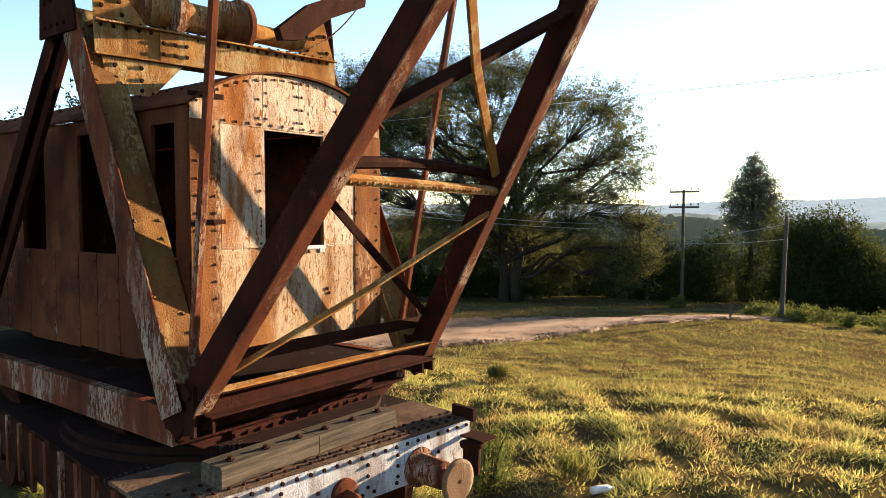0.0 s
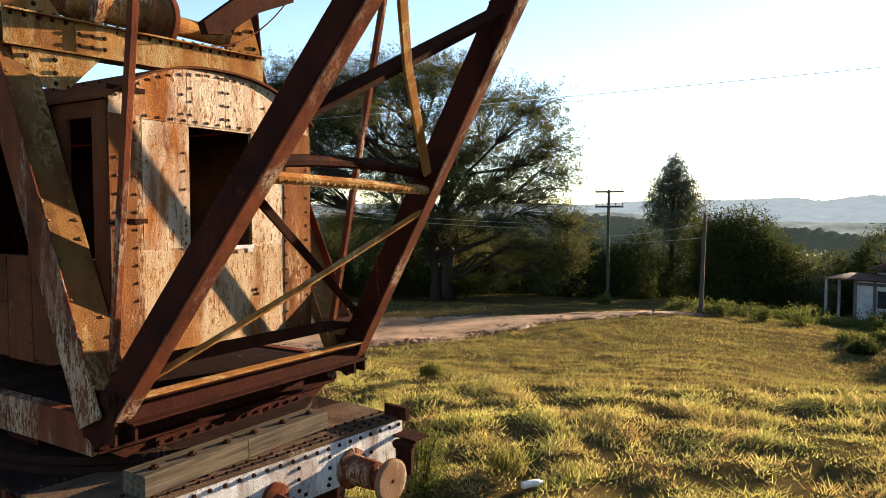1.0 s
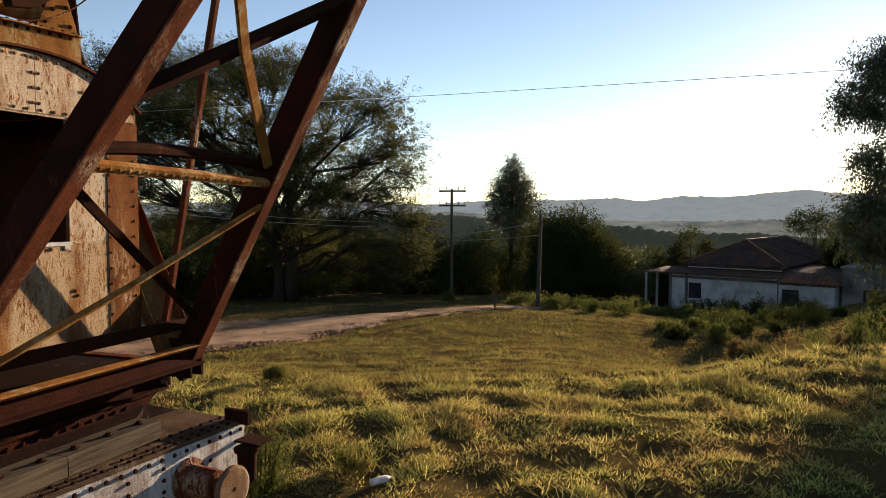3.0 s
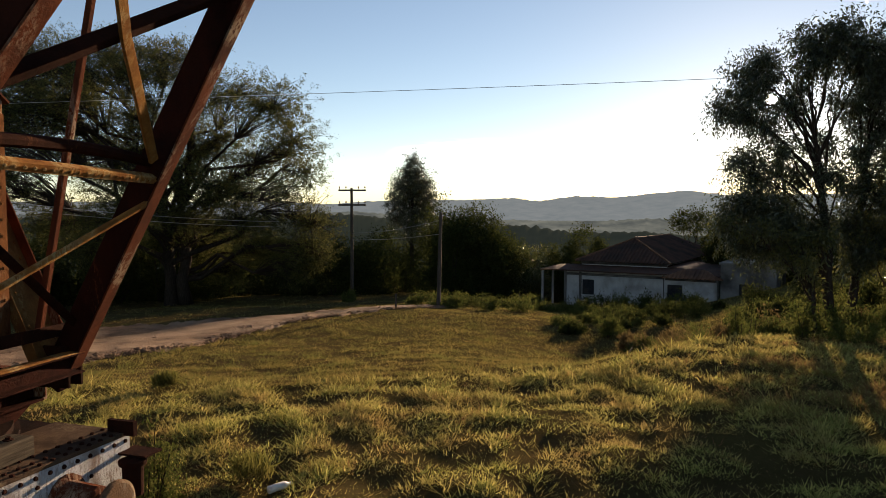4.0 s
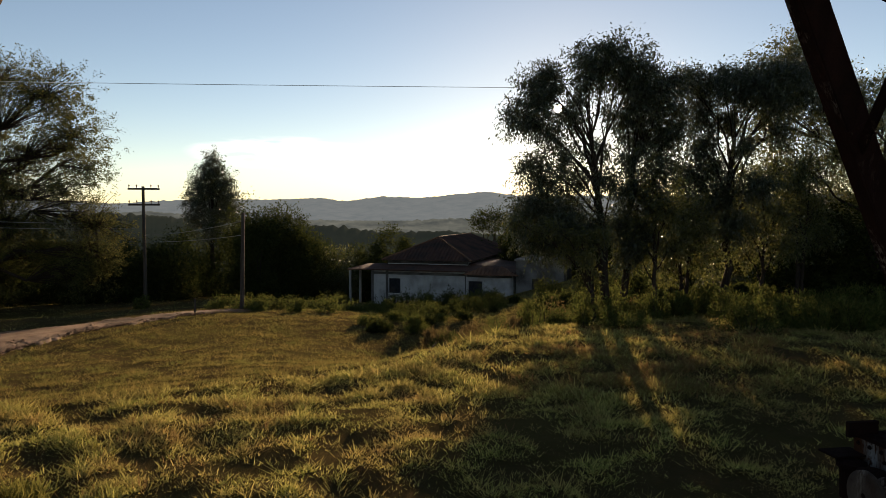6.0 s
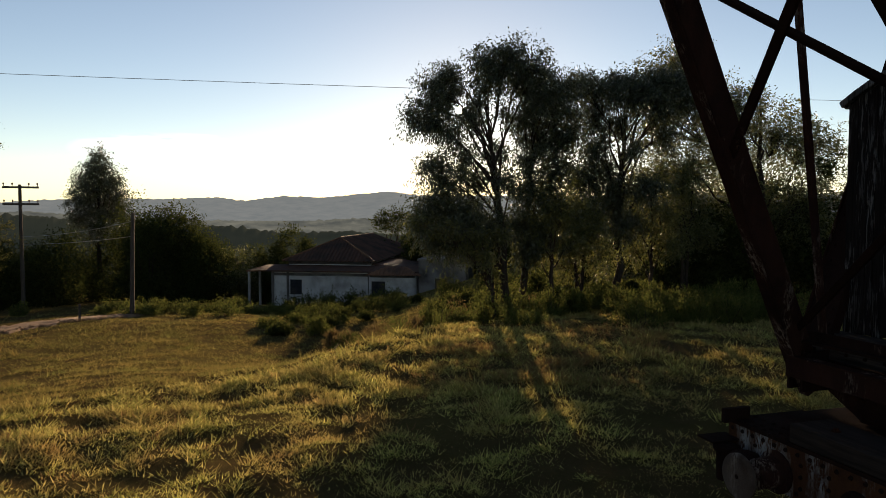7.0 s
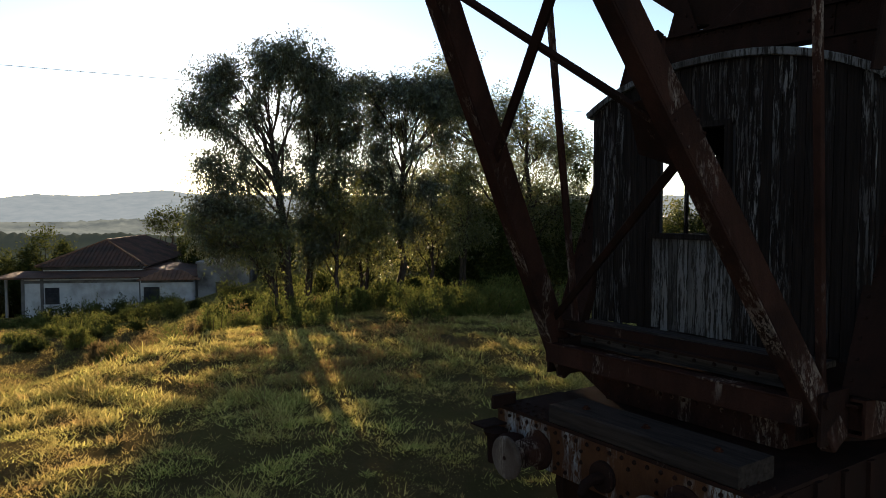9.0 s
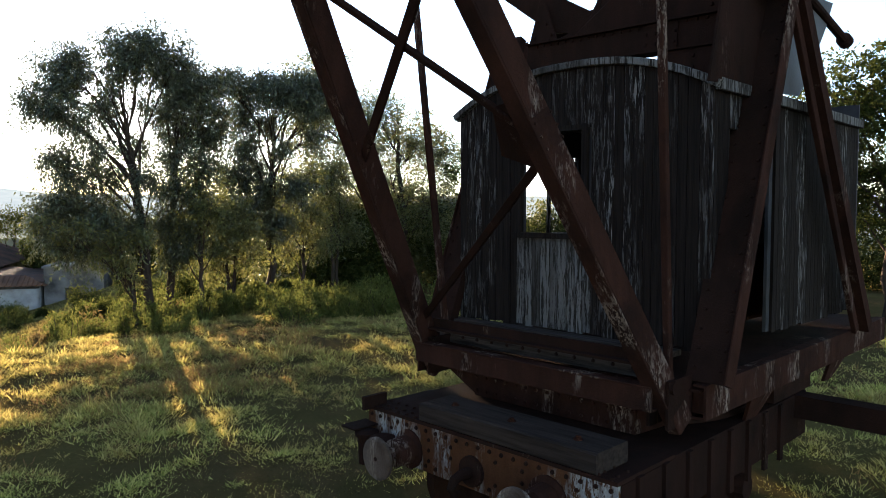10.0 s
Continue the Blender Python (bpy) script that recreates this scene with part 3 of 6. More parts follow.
def tree(name, base, bearing, lobes, label, leaf_mat, seed, trunk=0.25, depth=2.0, subs=14, per=40, leaf=0.12, slim=0.2, droop=0.3, fork=0.35, twist=0.6, stems=1, group="", fat=1.4, gap=None, corners=4, flat=0.9, loose=1.0, limb=1.0):
    """A tree: trunk, a limb to each lobe of the crown (right, up, radius), twigs, and leaves in small sprays."""
    rng = np.random.default_rng(seed)
    rnd = random.Random(seed)
    root = thing(name, Matrix.Translation(base) @ pose(0, 0, 0, 0, 0, -bearing), label, "tree", group)
    bm = bmesh.new()
    top = max(u for _, u, _ in lobes)
    mid = sum(x for x, _, _ in lobes) / len(lobes)
    stem_ends = []
    for s in range(stems):
        foot = Vector((0 if stems == 1 else (s - (stems - 1) / 2) * trunk * 2.5, rnd.uniform(-0.2, 0.2) * (stems > 1), -0.3))
        pts, rad = [foot], [trunk * 1.35]
        steps = 9
        for i in range(1, steps + 1):
            t = i / steps
            pts.append(Vector((foot.x + (mid * 0.5 + (s - (stems - 1) / 2) * trunk * 6) * t * t + rnd.uniform(-1, 1) * twist * 0.25 * top / 10, foot.y + rnd.uniform(-1, 1) * twist * 0.25 * top / 10, top * 0.86 * t)))
            rad.append(trunk * (1 - t) ** 0.8 * (1.0 if t > 0.1 else 1.15) + 0.02)
        tube(bm, pts, rad, 9)
        stem_ends.append((pts, rad))
    mean_r = sum(r for _, _, r in lobes) / len(lobes)
    centres, spreads, along = [], [], []
    for k, (x, u, r) in enumerate(lobes):
        sprays = int(subs * (r / mean_r) ** 2)
        r *= fat
        pts, rad = stem_ends[k % stems]
        c = Vector((x, rnd.uniform(-1, 1) * depth, u))
        t = max(0.12, min(0.92, (u / top) * (1 - fork) - 0.05 + 0.1 * rnd.random()))
        i = int(t * (len(pts) - 1))
        p = pts[i].lerp(pts[min(i + 1, len(pts) - 1)], t * (len(pts) - 1) - i)
        r0 = min(rad[i] * 0.55, limb * (0.016 + 0.011 * (c - p).length))
        line, lr = [], []
        for j in range(6):
            f = j / 5
            q = p.lerp(c, f) + Vector((0, 0, math.sin(f * math.pi) * (c - p).length * 0.10))
            if 0 < j < 5:
                q += Vector([rnd.uniform(-1, 1) * twist * 0.10 * (c - p).length for _ in range(3)])
            line.append(q), lr.append(r0 * (1 - 0.75 * f))
        tube(bm, line, lr, 6, False)
        for j in range(sprays):
            d = Vector([rnd.gauss(0, 1) for _ in range(3)]).normalized()
            d *= r * rnd.random() ** 0.5 * rnd.choice((0.9, 1.0, 1.0, 1.35))
            d.z *= flat
            q = c + d
            if gap and math.hypot(q.x - gap[0], q.z - gap[1]) < gap[2]:
                continue
            a = line[rnd.choice((3, 4, 5))]
            if j % 3 == 0:
                tube(bm, [a, a.lerp(q, 0.55) + Vector((0, 0, 0.12 * r)), q], [lr[4] * 0.5, lr[4] * 0.3, 0.005], 4, False)
            way = d.normalized() * 0.6 + Vector((rnd.gauss(0, 0.5), rnd.gauss(0, 0.5), 0.15 - droop * 0.7))
            centres.append(tuple(q)), spreads.append(leaf * loose * rnd.uniform(0.4, 0.9)), along.append(tuple(way.normalized() * leaf * loose * rnd.uniform(1.4, 3.2)))
    part("trunk", bm, BARK, root, "crooked branching trunk", True)
    v, f = leaves(np.array(centres), np.array(spreads), per, leaf, slim, droop, rng, np.array(along), corners)
    cloud("crown", v, f, leaf_mat, root, "loose sprays of small leaves", corners)
    return root


def bush(name, base, width, height, label, leaf_mat, seed, count=1800, leaf=0.10, slim=0.25, droop=-0.2, category="bush", group="", lumps=9):
    """A shrub: stems from the ground and leaf sprays in uneven lumps."""
    rng = np.random.default_rng(seed)
    rnd = random.Random(seed)
    root = thing(name, Matrix.Translation(base), label, category, group)
    bm = bmesh.new()
    centres, spreads = [], []
    for k in range(lumps):
        a = rnd.uniform(0, 2 * math.pi)
        d = rnd.random() ** 0.5 * width * 0.42
        h = height * rnd.uniform(0.35, 0.92) * (1 - 0.35 * (d / (width * 0.5)))
        tip = Vector((math.cos(a) * d, math.sin(a) * d, h))
        low = Vector((tip.x * 0.3, tip.y * 0.3, -0.15))
        tube(bm, [low, low.lerp(tip, 0.5) + Vector((rnd.uniform(-1, 1), rnd.uniform(-1, 1), 0)) * 0.08 * width, tip], [0.012 * height + 0.01, 0.009 * height, 0.005], 5, False)
        for j in range(7):
            o = Vector([rnd.gauss(0, 1) for _ in range(3)]).normalized() * width * 0.2 * rnd.random() ** 0.5
            q = tip + o
            q.z = max(0.1, q.z - rnd.random() * height * 0.45)
            centres.append(tuple(q)), spreads.append(width * rnd.uniform(0.045, 0.085))
    tagged(part("stem", bm, BARK, root), kind="stuff")
    v, f = leaves(np.array(centres), np.array(spreads), max(4, count // len(centres)), leaf, slim, droop, rng)
    cloud("foliage", v, f, leaf_mat, root)
    return root


def round_bush(name, base, width, height, label, leaf_mat, seed, count=6000, leaf=0.2, category="bush", group="", lumps=22):
    """A large rounded shrub or low tree: stems, and a crown of many leafy lumps right down to the ground."""
    rng = np.random.default_rng(seed)
    rnd = random.Random(seed)
    root = thing(name, Matrix.Translation(base), label, category, group)
    bm = bmesh.new()
    centres, spreads = [], []
    for k in range(lumps):
        u = Vector([rnd.gauss(0, 1) for _ in range(3)]).normalized() * rnd.uniform(0.55, 1.0)
        c = Vector((u.x * width * 0.37, u.y * width * 0.37, height * (0.44 + 0.43 * u.z)))
        if k % 4 == 3:
            c = Vector((rnd.uniform(-0.4, 0.4) * width, rnd.uniform(-0.4, 0.4) * width, height * rnd.uniform(0.06, 0.2)))
        r = width * rnd.uniform(0.11, 0.20)
        if k % 6 == 0:
            tube(bm, [(c.x * 0.15, c.y * 0.15, -0.3), (c.x * 0.5, c.y * 0.5, c.z * 0.55), tuple(c)], [0.012 * width, 0.008 * width, 0.006], 5, False)
        for j in range(24):
            d = Vector([rnd.gauss(0, 1) for _ in range(3)]).normalized()
            q = c + d * r * rnd.uniform(0.55, 1.3)
            centres.append((q.x, q.y, max(0.05, q.z))), spreads.append(r * rnd.uniform(0.14, 0.36))
    tagged(part("stem", bm, BARK, root), kind="stuff")
    v, f = leaves(np.array(centres), np.array(spreads), max(3, count // len(centres)), leaf, 0.3, 0.1, rng, None, 3)
    cloud("foliage", v, f, leaf_mat, root, "", 3)
    return root


tree("spreading_tree", at_angle(5.6, 46), 5.6, [
    (-11.5, 14.4, 2), (-8.9, 15.3, 1.9), (-6.5, 15.1, 1.7), (-3.7, 15.3, 1.7), (-0.9, 15.3, 1.7), (0.8, 14.4, 1.5), (3.5, 13, 1.6), (5.3, 11.7, 1.7), (6.8, 10, 1.6),
    (8, 8.3, 1.2), (5.2, 9, 1.7), (2.6, 10.5, 1.7), (0.5, 11.5, 1.7), (-2.4, 11.5, 1.7), (-5.5, 11.8, 1.7), (-7.9, 11, 1.7), (-9.9, 11.3, 1.9), (1.9, 7.2, 1.7),
    (-1, 8.3, 1.7), (-3.8, 7.9, 1.7), (7.4, 5, 1.5), (5.2, 3.5, 1.7), (1.9, 3.5, 1.9), (-1, 3.9, 1.7), (-4.2, 3.9, 1.7), (7.9, 3.1, 1.1), (-6.7, 5, 1.9), (-9, 7.5, 1.9), (3.5, 5.2, 1.6), (0.4, 5.4, 1.6), (-2.6, 5.8, 1.6), (6.4, 6.8, 1.4), (6.8, 2, 1.3), (3.3, 1.8, 1.5), (-4.5, 9.8, 1.7), (-7, 9.2, 1.7), (1.2, 9.2, 1.6), (-2.2, 9.6, 1.6), (3.5, 7.2, 1.5), (-10.5, 9.2, 1.8), (-5.2, 13.4, 1.7), (-2.2, 13.4, 1.6), (-8.2, 13.2, 1.7)],
    "huge spreading tree with crooked limbs and feathery leaves", LEAF_BIG, 11, 0.36, 4.5, 340, 24, 0.13, 0.2, 0.2, 0.45, 1.0, 2, "", 1.42, None, 3, 0.72, 1.25, 1.6)
EUC = "slender eucalyptus with dark hanging leaves standing in grass"
GROVE = "eucalyptus grove"
tree("eucalyptus", at_angle(55.0, 22), 55.0, [
    (-2.1, 7.25, 0.6), (-1.7, 7.55, 0.39), (-2.2, 6.7, 0.57), (-2.7, 6.1, 0.5), (-2.1, 6, 0.46), (-1.6, 5.6, 0.43), (-0.5, 7.8, 0.55), (0.2, 7.92, 0.5), (0.9, 7.55, 0.55), (-0.2, 7.45, 0.6),
    (0.5, 7.45, 0.53), (-0.6, 7, 0.35), (-0.9, 6.7, 0.28), (-0.9, 6.1, 0.39), (-1.2, 5, 0.46), (-2, 4.3, 0.71), (-1.7, 3.3, 0.74), (-2.3, 3.5, 0.46), (-1, 3.1, 0.6), (-0.8, 4.2, 0.5),
    (0, 6.3, 0.25), (-0.2, 5.2, 0.39), (0.2, 4.2, 0.46), (-0.4, 2.8, 0.53), (-2.3, 4.8, 0.39), (-2.1, 2.5, 0.55), (-1.5, 2.25, 0.5), (-0.9, 2.2, 0.5), (-2.6, 3.0, 0.4), (-1.45, 6.65, 0.5), (-1.2, 6.3, 0.4), (-1.7, 6.9, 0.4)],
    EUC, LEAF_EUC, 21, 0.13, 0.8, 84, 22, 0.115, 0.16, 0.9, 0.22, 0.4, 1, GROVE, 1.22, (-1.41, 6.62, 0.36), 4, 1.0, 1.15)
tree("eucalyptus", at_angle(56.6, 22.8), 56.6, [
    (0.6, 7.15, 0.62), (1.3, 7.2, 0.51), (0.4, 6.6, 0.74), (1.3, 6.5, 0.62), (0.5, 5.9, 0.77), (1.2, 5.5, 0.62), (-0.1, 6.2, 0.4), (0.2, 4.9, 0.55), (1, 4.5, 0.51), (0.1, 3.8, 0.51),
    (0.8, 3.4, 0.59), (-0.2, 2.9, 0.55), (1.5, 5.8, 0.37), (0.6, 2.5, 0.55), (0.1, 2.0, 0.5)],
    "densely leaved dark eucalyptus among slender ones", LEAF_EUC, 26, 0.11, 0.8, 112, 22, 0.115, 0.16, 0.9, 0.22, 0.4, 1, GROVE, 1.18, None, 4, 1.0, 1.15)
tree("eucalyptus", at_angle(64.0, 25), 64.0, [
    (-1.3, 7.75, 0.46), (-0.8, 7.4, 0.52), (-0.1, 7.55, 0.52), (0.9, 7.8, 0.48), (1.5, 7.7, 0.48), (0.4, 7.2, 0.64), (1.1, 7.25, 0.56), (-0.9, 6.6, 0.56), (0, 6.4, 0.4), (1.3, 6.6, 0.48),
    (1.9, 7.55, 0.44), (2.2, 7.25, 0.56), (-0.8, 5.5, 0.56), (0.4, 5.3, 0.32), (1.4, 5.9, 0.36), (-1.1, 4.5, 0.64), (-0.2, 3.9, 0.6), (0.8, 4.1, 0.48), (-1.2, 3.4, 0.6), (0.1, 2.9, 0.64), (-0.4, 4.8, 0.4)],
    EUC, LEAF_EUC, 22, 0.12, 0.9, 120, 22, 0.12, 0.16, 0.9, 0.28, 0.5, 1, GROVE, 1.25, None, 4, 1.0, 1.15)
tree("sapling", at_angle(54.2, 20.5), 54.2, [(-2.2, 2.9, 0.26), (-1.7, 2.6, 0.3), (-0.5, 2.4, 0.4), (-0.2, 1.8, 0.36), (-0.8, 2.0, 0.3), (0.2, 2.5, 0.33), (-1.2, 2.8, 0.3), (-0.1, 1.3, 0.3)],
     "low sapling with sparse leaves coloured as sunlit on long twigs", LEAF_GROVE, 27, 0.035, 0.4, 36, 12, 0.11, 0.17, 0.7, 0.55, 0.5, 1, GROVE, 1.0)
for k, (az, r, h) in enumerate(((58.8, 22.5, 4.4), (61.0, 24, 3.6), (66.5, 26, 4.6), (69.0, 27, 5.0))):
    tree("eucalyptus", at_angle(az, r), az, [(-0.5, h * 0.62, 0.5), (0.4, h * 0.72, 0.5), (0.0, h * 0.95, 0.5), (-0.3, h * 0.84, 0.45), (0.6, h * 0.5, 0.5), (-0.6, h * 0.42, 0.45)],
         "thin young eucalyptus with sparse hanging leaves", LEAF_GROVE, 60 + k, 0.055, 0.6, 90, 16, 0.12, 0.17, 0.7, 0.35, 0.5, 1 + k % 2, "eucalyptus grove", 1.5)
tree("grove_tree", at_angle(74, 30), 79, [
    (-3.0, 9.0, 0.8), (-3.7, 7.1, 1.1), (-2.0, 7.1, 0.8), (-0.6, 7.1, 0.8), (0.6, 6.1, 1.0), (1.8, 5.6, 0.8), (-1.3, 5.4, 1.0), (-3.3, 4.7, 1.1), (-0.4, 3.7, 1.1), (1.6, 3.5, 1.1), (-2.3, 3.0, 1.1), (-3.8, 2.2, 1.0)],
    "lighter green tree with a loose crown", LEAF_GROVE, 23, 0.16, 1.2, 330, 22, 0.11, 0.22, 0.4, 0.4, 0.8, 2, "", 1.6, None, 4, 0.9, 1.3)
tree("grove_tree", at_angle(110, 24), 110, [(-2.2, 5.0, 1.1), (-1.0, 6.2, 1.2), (0.4, 6.6, 1.2), (1.6, 5.6, 1.2), (-1.8, 3.6, 1.2), (0.0, 4.2, 1.3), (1.8, 3.8, 1.2)],
    "lighter green tree with a loose crown", LEAF_BUSH, 25, 0.13, 1.2, 300, 26, 0.12, 0.25, 0.4, 0.3, 0.6, 1, "", 1.4)
for k, (az, h) in enumerate(((-33, 8.5), (-27, 10.5), (-22, 10.0), (-16, 10.5))):
    tree("back_tree", at_angle(az, 42), az, [(-2.2, h * 0.75, 1.3), (-0.8, h * 0.93, 1.3), (0.9, h, 1.3), (2.2, h * 0.8, 1.3), (0.0, h * 0.6, 1.5), (-2.0, h * 0.5, 1.4), (2.0, h * 0.55, 1.4)],
         "leafy tree standing behind the steel crane", LEAF_BUSH, 40 + k, 0.18, 1.5, 80, 18, 0.24, 0.2, 0.3, 0.3, 0.6, 2, "back trees", 1.3)
base46 = at_angle(45.9, 75)
lift = 3.2 - base46.z
tree("umbrella_tree", base46, 45.9, [(-1.6, lift - 1.3, 0.9), (-0.5, lift - 0.8, 0.9), (0.8, lift - 0.9, 0.9), (1.9, lift - 1.5, 0.8), (0.2, lift - 1.9, 0.8), (2.4, lift - 2.6, 0.8)],
     "flat-topped tree behind the farmhouse", LEAF_BUSH, 31, 0.14, 1.0, 50, 16, 0.22, 0.2, 0.2, 0.5, 0.6)
tree("tall_tree", at_angle(23.7, 60), 23.7, [
    (0.1, 11.2, 0.5), (0.4, 10.3, 0.7), (-0.4, 10.0, 0.7), (0.9, 9.2, 0.8), (-0.9, 8.9, 0.8), (0.1, 8.8, 1.0), (1.4, 8.1, 0.8), (-1.2, 7.7, 0.8), (0.2, 7.4, 1.2), (1.4, 6.7, 0.8), (-1.2, 6.3, 0.8), (0.2, 5.8, 1.1)],
    "tall narrow tree rising above the bushes", LEAF_EUC, 24, 0.2, 1.0, 135, 22, 0.15, 0.2, 0.5, 0.3, 0.3, 1, "", 1.4, None, 3, 1.05, 1.2)


# ---- poles and wires ----
def pole(base, height, arms, label, lean=(0, 0)):
    root = thing("utility_pole", Matrix.Translation(base), label, "utility pole")
    bm = bmesh.new()
    tube(bm, [(0, 0, -0.5), (lean[0] * 0.5, lean[1] * 0.5, height / 2), (lean[0], lean[1], height)], [0.115, 0.10, 0.08], 10)
    part("post", bm, POLE_WOOD, root)
    c, s = math.cos(radians(25)), -math.sin(radians(25))
    for z, half in arms:
        bm = bmesh.new()
        bar(bm, (-c * half, -s * half - 0.12, z), (c * half, s * half - 0.12, z), 0.10, 0.11)
        arm = part("crossarm", bm, POLE_WOOD, root)
        for k in (-0.92, -0.45, 0.45, 0.92):
            bm = bmesh.new()
            x, y = c * half * k, s * half * k - 0.12
            tube(bm, [(x, y, z + 0.05), (x, y, z + 0.13), (x, y, z + 0.15), (x, y, z + 0.24)], [0.015, 0.02, 0.05, 0.035], 8)
            part("insulator", bm, PORCELAIN, arm)
    return root


P1, P2 = at_angle(18.9, 44), at_angle(25.9, 36)
pole(P1, 7.1, [(6.95, 0.85), (6.05, 0.85)], "grey wooden utility pole with two crossarms")
low_pole = pole(P2, 4.85, [], "short leaning wooden pole beside the road", (0.15, 0.0))


def wire(p, q, sag, r=0.014, label="thin sagging overhead wire"):
    bm = bmesh.new()
    pts = [Vector(p).lerp(Vector(q), t / 24) - Vector((0, 0, sag * 4 * (t / 24) * (1 - t / 24))) for t in range(25)]
    tube(bm, pts, r, 5)
    return tagged(link("overhead_wire", bm, CABLE), label, "wire", "overhead wires")


L0 = at_angle(-14, 38)
wire(L0 + Vector((0, 0, 6.2)), P1 + Vector((-0.6, 0.1, 5.0)), 0.5)
wire(L0 + Vector((0, 0, 5.9)), P1 + Vector((-0.5, 0.1, 4.7)), 0.5)
wire(P1 + Vector((0.0, -0.1, 4.3)), P2 + Vector((0.12, 0, 4.45)), 0.15)
wire(P1 + Vector((0.0, -0.1, 3.9)), P2 + Vector((0.12, 0, 3.75)), 0.1)
c38, s38 = math.cos(radians(38)), math.sin(radians(38))
wire((30 * s38 - 34 * c38, 30 * c38 + 34 * s38, 8.3), (30 * s38 + 38 * c38, 30 * c38 - 38 * s38, 8.5), 0.2, 0.011)


# ---- the two rail cranes ----
def crane_frame(cx, cy, az):
    a = radians(az)
    x, y = (math.cos(a), -math.sin(a)), (math.sin(a), math.cos(a))
    return Matrix(((x[0], y[0], 0, cx), (x[1], y[1], 0, cy), (0, 0, 1, 0), (0, 0, 0, 1)))


